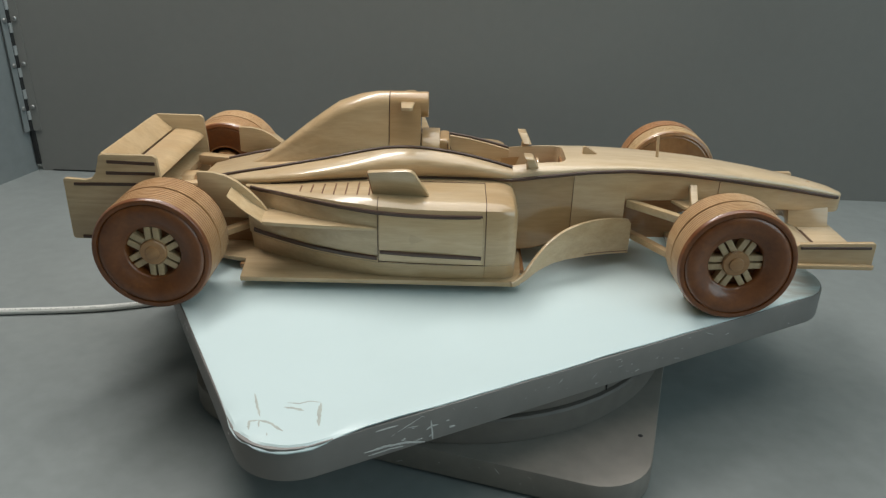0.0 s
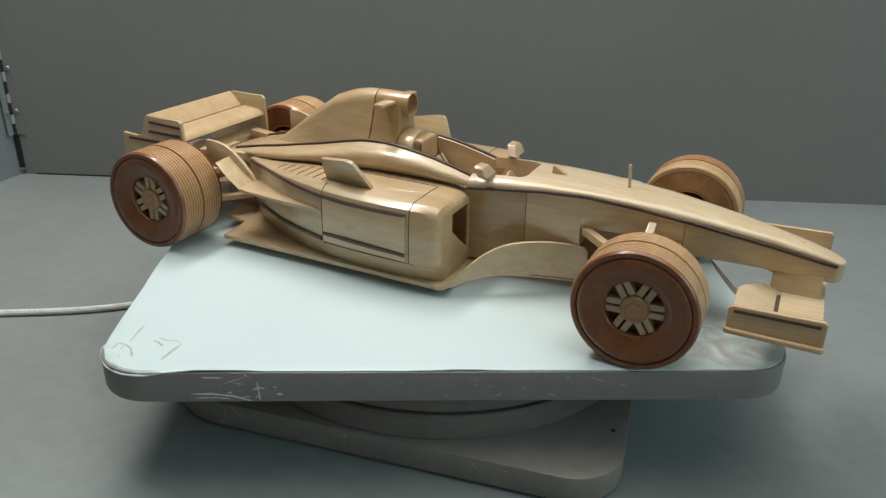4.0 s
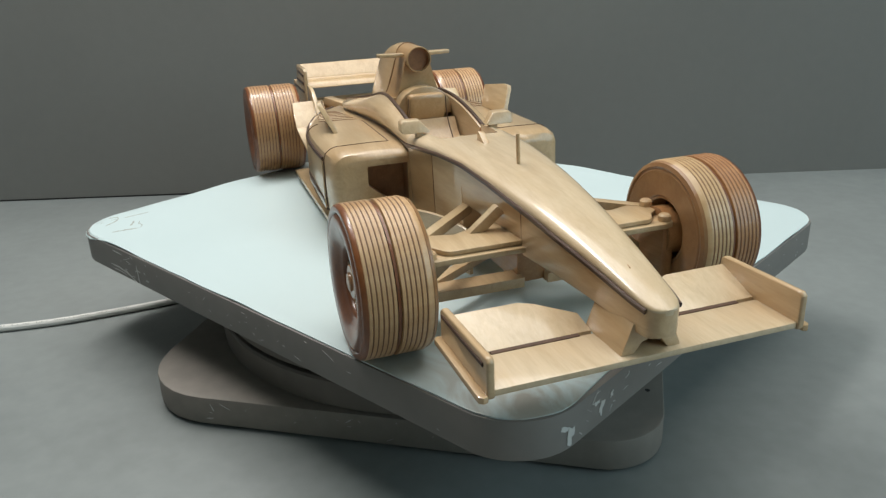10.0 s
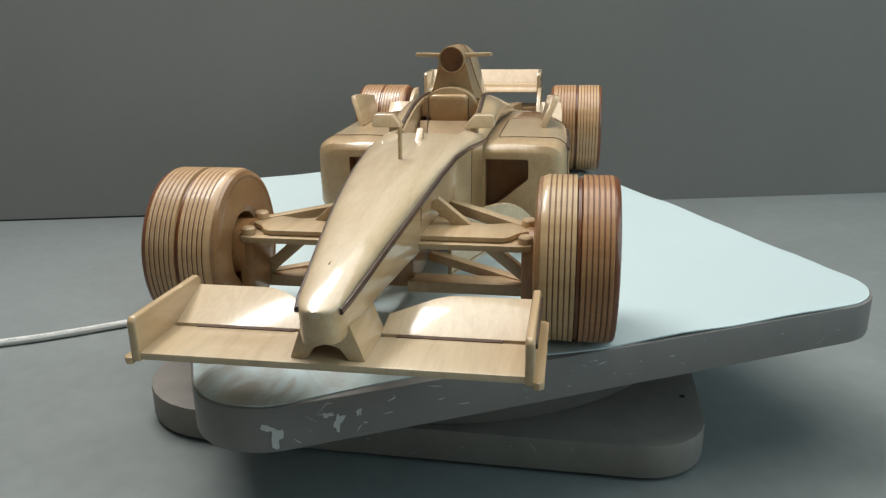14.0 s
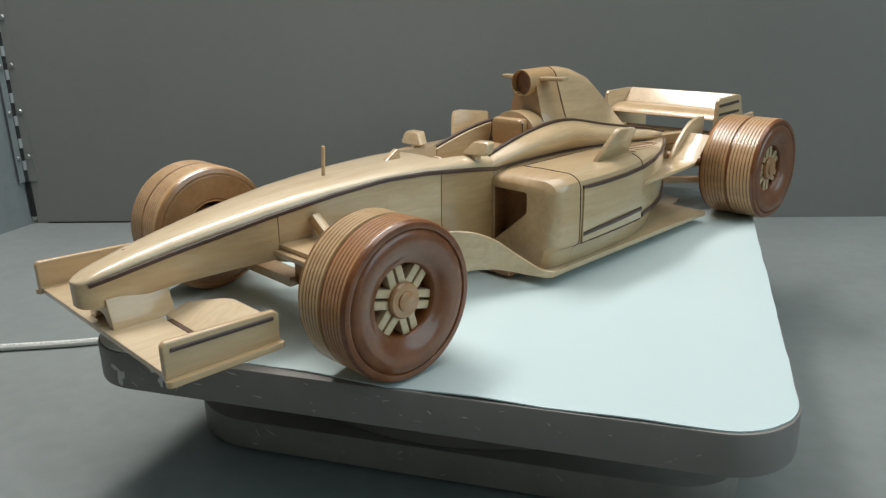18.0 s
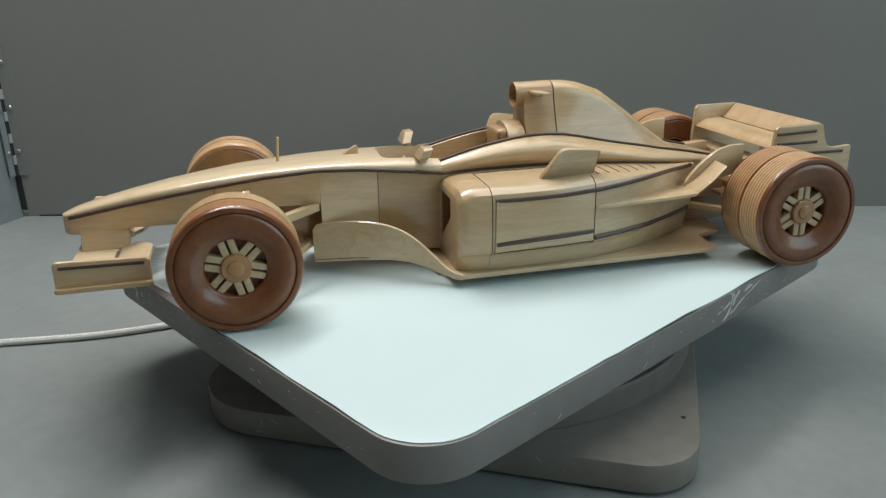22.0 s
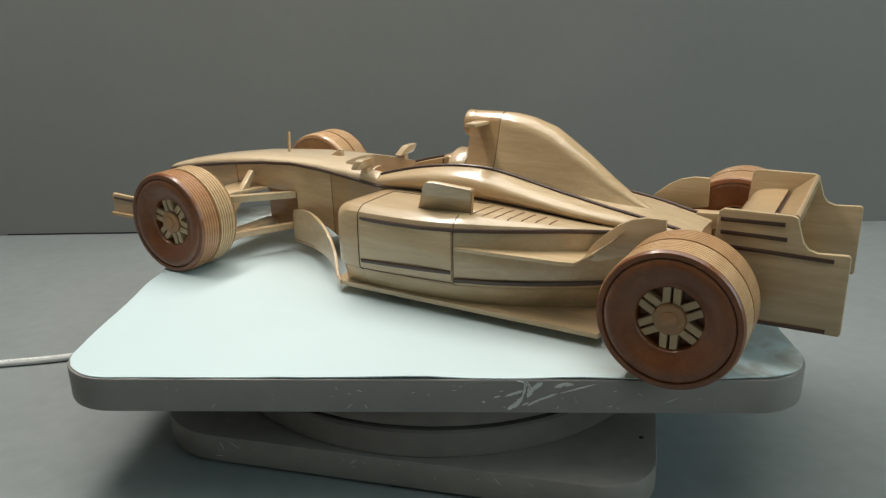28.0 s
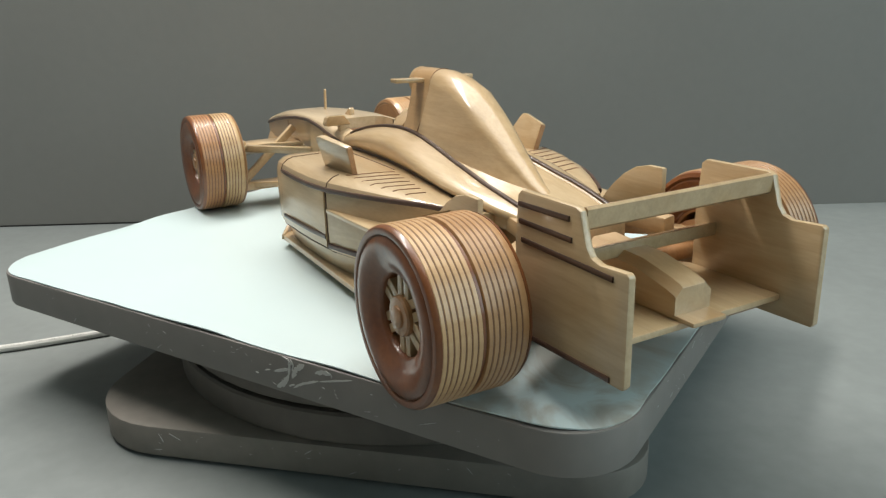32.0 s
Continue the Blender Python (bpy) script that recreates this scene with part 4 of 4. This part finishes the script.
        rp = [(-0.1075, s * 0.0668, 0.0460), (-0.1165, s * 0.0664, 0.0520), (-0.1265, s * 0.0656, 0.0608), (-0.1275, s * 0.0500, 0.0612), (-0.1175, s * 0.0495, 0.0522), (-0.1085, s * 0.0490, 0.0460)]
        bm = slab(rp, (-0.0012, 0, 0.0018), 0.0004)
        part("ramp", bm, MAPLE, dfl)
        prof = [(-0.1060, 0.0440), (-0.1120, 0.0530), (-0.1180, 0.0595), (-0.1250, 0.0655), (-0.1320, 0.0695), (-0.1400, 0.0715), (-0.1490, 0.0716), (-0.1492, 0.0540), (-0.1300, 0.0500), (-0.1150, 0.0440)]
        part("winglet", slab([(x, s * 0.0500, z) for x, z in prof], (0, -s * 0.0028, 0), 0.0006), MAPLE, dfl, "upright curved winglet")


side_pods()


def underbody():
    out = [(0.0460, 0.0660), (0.0425, 0.0690), (-0.1235, 0.0690), (-0.1262, 0.0430), (-0.1455, 0.0375), (-0.1500, 0.0210), (-0.1500, -0.0210), (-0.1455, -0.0375), (-0.1262, -0.0430), (-0.1235, -0.0690), (0.0425, -0.0690), (0.0460, -0.0660), (0.0480, -0.0300), (0.0480, 0.0300)]
    on_car("floor_plate", slab([(x, y, 0.0093) for x, y in out], (0, 0, 0.0030), 0.0005), MAPLE, "pale flat floor plate")
    on_car("under_plank", box(-0.13, 0.05, -0.045, 0.045, 0.0062, 0.0093, 0.0005), CHERRY)
    for s in (1, -1):
        plan = curve_points([(0.0400, 0.0690, 0), (0.0470, 0.0640, 0), (0.0560, 0.0545, 0), (0.0680, 0.0465, 0), (0.0800, 0.0395, 0), (0.1000, 0.0270, 0), (0.1195, 0.0187, 0)], 9)
        crest = curve_points([(0.0385, 0.0124, 0), (0.0465, 0.0148, 0), (0.0555, 0.0232, 0), (0.0650, 0.0318, 0), (0.0770, 0.0374, 0), (0.0910, 0.0386, 0), (0.1060, 0.0374, 0), (0.1165, 0.0356, 0), (0.1188, 0.0344, 0), (0.1196, 0.0318, 0)], 6)
        top = ([q.x for q in crest], [q.y for q in crest])
        bot = ([0.038, 0.050, 0.058, 0.066, 0.076, 0.086, 0.100, 0.12], [0.0095, 0.0110, 0.0138, 0.0158, 0.0163, 0.0152, 0.0132, 0.0112])
        rings = []
        for i, p in enumerate(plan):
            d = (plan[min(i + 1, len(plan) - 1)] - plan[max(i - 1, 0)]).normalized()
            nrm = Vector((d.y, -d.x, 0)) * 0.0011
            zt, zb = lerp(p.x, *top), lerp(p.x, *bot)
            rings.append([(q.x, s * q.y, z) for q, z in ((p + nrm, zb), (p + nrm, zt - 0.0004), (p + nrm * 0.5, zt), (p - nrm * 0.5, zt), (p - nrm, zt - 0.0004), (p - nrm, zb))])
        board = on_car("barge_board", loft(rings), MAPLE, "pale curved barge board")
        lip = [(p.x + 0.0004, s * (p.y + 0.0011), lerp(p.x, *bot) + 0.0016) for p in plan if p.x > 0.088]
        part("lip_seam", sweep(lip, 0.0005, 0.0005, (0, 0, 1), 6), LINE, board, "fine brown seam above the lower lip")


underbody()


def front_suspension():
    for s in (1, -1):
        up = on_car("upper_wishbone", slab([(x, s * y, 0.0432) for x, y in ((0.1768, 0.0120), (0.1768, 0.0560), (0.1755, 0.0600), (0.1715, 0.0625), (0.1640, 0.0628), (0.1600, 0.0600), (0.1570, 0.0500), (0.1560, 0.0200), (0.1560, 0.0120))], (0, 0, 0.0026), 0.0006), MAPLE, "pale flat upper wishbone")
        part("top_plate", slab([(x, s * y, 0.0460) for x, y in ((0.1738, 0.0150), (0.1738, 0.0480), (0.1720, 0.0510), (0.1670, 0.0540), (0.1620, 0.0600), (0.1585, 0.0620), (0.1530, 0.0620), (0.1500, 0.0590), (0.1510, 0.0520), (0.1545, 0.0400), (0.1440, 0.0170))], (0, 0, 0.0022), 0.0006), MAPLE, up)
        part("rear_arm", beam((0.1540, s * 0.056, 0.0462), (0.1165, s * 0.0190, 0.0462), 0.0050, 0.0048), MAPLE, up)
        for x, y, z in ((0.1560, 0.0580, 0.0482), (0.1722, 0.0575, 0.0458)):
            part("bolt", rod((x, s * y, z - 0.001), (x, s * y, z + 0.0032), 0.0030, 16, 0.0007), BEECH, up, "round wooden bolt head")
        on_car("push_rod", beam((0.1560, s * 0.0185, 0.0580), (0.1530, s * 0.0600, 0.0225), 0.0052, 0.0046, (1, 0, 0), bev=0.0009), MAPLE, "pale square push rod")
        lo = on_car("lower_wishbone", beam((0.1510, s * 0.061, 0.0195), (0.1510, s * 0.006, 0.0195), 0.0110, 0.0050), BEECH, "brown lower wishbone bar")
        part("rear_bar", beam((0.1500, s * 0.057, 0.0205), (0.1200, s * 0.010, 0.0220), 0.0050, 0.0042), BEECH, lo)
        on_car("upright", box(0.153, 0.174, min(s * 0.0560, s * 0.0622), max(s * 0.0560, s * 0.0622), 0.0180, 0.0430, 0.0010), CHERRY, "brown wheel upright")


front_suspension()


def front_wing():
    wing = on_car("front_wing", slab([(x, y, 0.0268) for x, y in ((0.2530, -0.0640), (0.2530, 0.0640), (0.2300, 0.0640), (0.2300, -0.0640))], (0, 0, 0.0026), 0.0007), PALE, "pale flat front wing")
    for s in (1, -1):
        fl = [(x, s * y, z) for x, y, z in ((0.2285, 0.0640, 0.0272), (0.2285, 0.0120, 0.0272), (0.2190, 0.0130, 0.0306), (0.2105, 0.0280, 0.0337), (0.2085, 0.0340, 0.0344), (0.2085, 0.0640, 0.0344))]
        part("flap", slab(fl, (0, 0, 0.0026), 0.0006), PALE, wing)
        part("wing_slot", box(0.2280, 0.2305, min(s * 0.018, s * 0.054), max(s * 0.018, s * 0.054), 0.0290, 0.0297, 0), GROOVE, wing, "dark slot")
        prof = [(0.2075, 0.0262), (0.2535, 0.0262), (0.2540, 0.0275), (0.2540, 0.0405), (0.2525, 0.0420), (0.2090, 0.0405), (0.2070, 0.0390)]
        part("endplate", slab([(x, s * 0.0625, z) for x, z in prof], (0, s * 0.0030, 0), 0.0012, 3), BEECH, wing)
        part("endplate_foot", slab([(x, s * y, 0.0255) for x, y in ((0.2070, 0.0650), (0.2065, 0.0670), (0.2080, 0.0685), (0.2530, 0.0685), (0.2545, 0.0670), (0.2540, 0.0650))], (0, 0, 0.0026), 0.0006), BEECH, wing)
        part("endplate_stripe", sweep([(x, s * 0.0657, 0.0378 + (x - 0.21) * 0.02) for x in (0.2100, 0.2300, 0.2510)], 0.0010, 0.0016), WENGE, wing, "dark inlaid stripe")
    pts = [(y, z) for y, z in ((-0.0125, 0.0293), (-0.0070, 0.0293), (-0.0040, 0.0335), (0.0, 0.0348), (0.0040, 0.0335), (0.0070, 0.0293), (0.0125, 0.0293), (0.0080, 0.0415), (-0.0080, 0.0415))]
    part("pylon", slab([(0.2240, y, z) for y, z in pts], (0.0260, 0, 0), 0.0006), BEECH, wing, "pale arched block that carries the nose")


front_wing()


def rear_end():
    for s in (1, -1):
        prof = [(-0.1720, 0.0245), (-0.1715, 0.0600), (-0.1728, 0.0785), (-0.1750, 0.0803), (-0.2050, 0.0806), (-0.2075, 0.0796), (-0.2085, 0.0760), (-0.2110, 0.0685), (-0.2135, 0.0655), (-0.2175, 0.0643), (-0.2300, 0.0652), (-0.2312, 0.0640), (-0.2316, 0.0270), (-0.2305, 0.0255)]
        ep = on_car("rear_endplate", slab([(x, s * 0.0448, z) for x, z in prof], (0, s * 0.0030, 0), 0.0008), MAPLE, "tall stepped endplate of the rear wing")
        for (xa, za), (xb, zb) in (((-0.1740, 0.0752), (-0.2025, 0.0760)), ((-0.1745, 0.0690), (-0.2040, 0.0690)), ((-0.1760, 0.0622), (-0.2245, 0.0616)), ((-0.1790, 0.0258), (-0.2250, 0.0272))):
            part("stripe", sweep([(xa, s * 0.0480, za), ((xa + xb) / 2, s * 0.0480, (za + zb) / 2), (xb, s * 0.0480, zb)], 0.0010, 0.0020), WENGE, ep, "dark inlaid stripe")
        on_car("rear_link", beam((-0.140, s * 0.010, 0.0500), (-0.160, s * 0.055, 0.0440), 0.0080, 0.0040), BEECH, "brown rear suspension link")
        on_car("rear_link", beam((-0.1280, s * 0.020, 0.0540), (-0.1720, s * 0.030, 0.0540), 0.0080, 0.0070, bev=0.0012), BEECH, "pale rear arm beside the gearbox")
        on_car("drive_shaft", rod((-0.164, s * 0.008, 0.0370), (-0.164, s * 0.060, 0.0370), 0.0040, 16), CHERRY, "brown round drive shaft")
        on_car("rear_link", beam((-0.125, s * 0.015, 0.0260), (-0.160, s * 0.055, 0.0260), 0.0060, 0.0040), BEECH, "brown rear suspension link")
    camber = ((-0.1735, 0.0650), (-0.1742, 0.0663), (-0.1765, 0.0681), (-0.1800, 0.0695), (-0.1850, 0.0703), (-0.1928, 0.0706), (-0.1928, 0.0682), (-0.1850, 0.0679), (-0.1800, 0.0671), (-0.1762, 0.0656), (-0.1745, 0.0645))
    on_car("wing_plane", loft([[(x, y, z) for x, z in camber] for y in (-0.0448, 0.0448)]), HONEY, "pale cambered main plane of the rear wing")
    on_car("wing_flap", loft([[(x, y, z) for x, z in ((-0.1958, 0.0684), (-0.1952, 0.0704), (-0.1962, 0.0716), (-0.2058, 0.0802), (-0.2070, 0.0804), (-0.2078, 0.0796), (-0.2074, 0.0732), (-0.2062, 0.0722))] for y in (-0.0447, 0.0447)]), HONEY, "pale upswept flap of the rear wing")
    on_car("wing_slot", box(-0.1958, -0.1926, -0.0370, 0.0370, 0.0682, 0.0690, 0), GROOVE, "dark slot between plane and flap")
    on_car("lower_beam", slab([(-0.1740, -0.0448, 0.0470), (-0.1740, 0.0448, 0.0470), (-0.1835, 0.0448, 0.0500), (-0.1835, -0.0448, 0.0500)], (0, 0, 0.0055), 0.0008), MAPLE, "pale lower beam of the rear wing")
    on_car("gearbox", loft([[(x, y, z) for y, z in ((-h, 0.012), (h, 0.012), (h * 0.9, t), (-h * 0.9, t))] for x, h, t in ((-0.115, 0.017, 0.052), (-0.140, 0.0155, 0.050), (-0.166, 0.0125, 0.0465))]), CHERRY, "brown gearbox block")
    on_car("rain_light", loft([[(x, y, z) for y, z in ((-0.0088, b), (0.0088, b), (0.0088, t - 0.0032), (0.0056, t), (-0.0056, t), (-0.0088, t - 0.0032))] for x, b, t in ((-0.166, 0.0362, 0.0535), (-0.1940, 0.0362, 0.0522), (-0.2080, 0.0362, 0.0490), (-0.2132, 0.0362, 0.0474), (-0.2140, 0.0366, 0.0466))]), BEECH, "chamfered wooden tail box")
    on_car("diffuser", slab([(x, y, 0.0320) for x, y in ((-0.150, -0.030), (-0.150, 0.030), (-0.172, 0.0448), (-0.2165, 0.0448), (-0.2165, -0.0448), (-0.172, -0.0448))], (0, 0, 0.0026), 0.0006), MAPLE, "pale diffuser plate")
    on_car("diffuser_tongue", box(-0.2225, -0.170, -0.0082, 0.0082, 0.0347, 0.0366, 0.0007), BEECH)
    on_car("tail_skid", box(-0.205, -0.15, -0.0040, 0.0040, 0.0265, 0.0320, 0.001), CHERRY)


rear_end()


def wheel(radius, width, lines, mat_out, mat_in):
    """A wheel round its own centre, outer face to +y."""
    w = width / 2
    R = radius
    step = (w - 0.0040) / (lines + 0.6)
    cuts = [0.0010 + step * (i + 0.9) for i in range(lines)]
    notch = [(R - dr, y + dy) for y in cuts for dr, dy in ((0.0, -0.00042), (0.00025, -0.00022), (0.0007, -0.00018), (0.0007, 0.00018), (0.00025, 0.00022), (0.0, 0.00042))]
    tyre = part("wheel", lathe([(R - 0.0022, w - 0.0022), (R - 0.0006, w - 0.0024), (R, w - 0.0030)] + notch[::-1] + [(R, 0.0012), (R - 0.0012, 0.0009), (R - 0.006, 0.0), (R - 0.012, w - 0.006)], 72), mat_out, CAR, "two-part wooden wheel with grooved tread")
    part("inner_tyre", lathe([(R - 0.0030, -w), (R - 0.0010, -w + 0.0010), (R, -w + 0.0030)] + [(r, -y) for r, y in notch[::-1]] + [(R, -0.0012), (R - 0.0012, -0.0009), (R - 0.006, 0.0), (0.0150, -w + 0.010), (0.0150, -w + 0.0008), (0.0165, -w)], 72), mat_in, tyre)
    part("sidewall", lathe([(R - 0.0002, w - 0.0027), (R - 0.0004, w - 0.0016), (R - 0.0011, w - 0.0007), (R - 0.0022, w - 0.0004), (R - 0.0034, w - 0.0006), (R - 0.0039, w - 0.0014), (R - 0.0044, w - 0.0008), (R - 0.0056, w - 0.0001), (R - 0.0080, w), (R - 0.0104, w - 0.0004), (0.0206, w - 0.0013), (0.0186, w - 0.0024), (0.0172, w - 0.0034), (0.0164, w - 0.0036), (0.0158, w - 0.0040), (0.0152, w - 0.0052), (0.0152, w - 0.0120), (0.0270, w - 0.0120)], 72), TYRE_BROWN, tyre, "dark brown turned sidewall")
    part("inner_sidewall", lathe([(R - 0.0006, -w + 0.0012), (R - 0.0012, -w - 0.0002), (R - 0.0030, -w - 0.0010), (R - 0.0042, -w - 0.0004), (R - 0.0050, -w - 0.0009), (0.0170, -w - 0.0006), (0.0152, -w + 0.0010), (0.0152, -w + 0.0030)], 72), TYRE_BROWN if width > 0.035 else TYRE_TAN, tyre, "dark brown turned inner face" if width > 0.035 else "reddish turned inner face")
    part("rim_disc", rod((0, w - 0.0145, 0), (0, w - 0.0105, 0), 0.0154, 40), TYRE_BROWN, tyre)
    spoke = None
    for i in range(6):
        for k in (-1, 1):
            a = radians(60 * i + 30)
            m = pose(0, 0, 0, 0, math.degrees(a), 0)
            if spoke is None:
                spoke = finish(box(-0.00178, 0.00178, w - 0.0110, w - 0.0056, 0.0060, 0.0154, 0.0005), "spoke", MAPLE)
            ob = new("spoke", spoke)
            ob.parent = tyre
            ob.matrix_basis = m @ Matrix.Translation((k * 0.00236, 0, 0))
    part("hub_cap", lathe([(0.0, w - 0.0022), (0.0034, w - 0.0022), (0.0040, w - 0.0025), (0.0042, w - 0.0032), (0.0070, w - 0.0034), (0.0076, w - 0.0042), (0.0076, w - 0.0110), (0.0, w - 0.0110)], 32, False), CHERRY, tyre, "round wooden hub cap")
    part("axle", rod((0, -w - 0.004, 0), (0, -w + 0.012, 0), 0.0120, 24), CHERRY, tyre)
    ring = finish(lathe([(R - 0.0009, -0.00024), (R - 0.00022, -0.00024), (R - 0.00022, 0.00024), (R - 0.0009, 0.00024)], 72), "groove", LINE)
    for cut in cuts:
        for sgn in (-1, 1):
            ob = new("groove", ring)
            ob.parent, ob.location = tyre, (0, sgn * cut, 0)
    gap = lathe([(R - 0.0030, -0.0006), (R - 0.0009, -0.0006), (R - 0.0009, 0.0006), (R - 0.0030, 0.0006)], 72)
    part("centre_groove", gap, TYRE_BROWN, tyre)
    return tyre


def wheels():
    F = [(0.164, 0.0935, 0.0335, 0.0310, 5, 1, TREAD_RED, TREAD), (0.164, 0.0935, 0.0335, 0.0310, 5, -1, TREAD_WARM, TREAD_WARM),
         (-0.164, 0.0965, 0.0337, 0.0385, 6, 1, TREAD_WARM, TREAD_TAN), (-0.164, 0.0965, 0.0337, 0.0385, 6, -1, TREAD_TAN, TREAD_TAN)]
    for i, (x, yo, r, w, n, s, a, b) in enumerate(F):
        ob = wheel(r, w, n, a, b)
        ob.matrix_basis = pose(x - PX, s * (yo - w / 2) - PY, r + 0.0043, 0, (-15, 3, 30, 30)[i], 0 if s > 0 else 180)


wheels()


# ---------------------------------------------------------------- what moves
def motions():
    for ob, off in ((BOARD, BOARD_OFF), (SHEET, BOARD_OFF), (CAR, (0, 0, 0))):
        walk(ob, [(t, pose(0, 0, 0, 0, 0, a) @ Matrix.Translation(off)) for t, a in TURN])


motions()
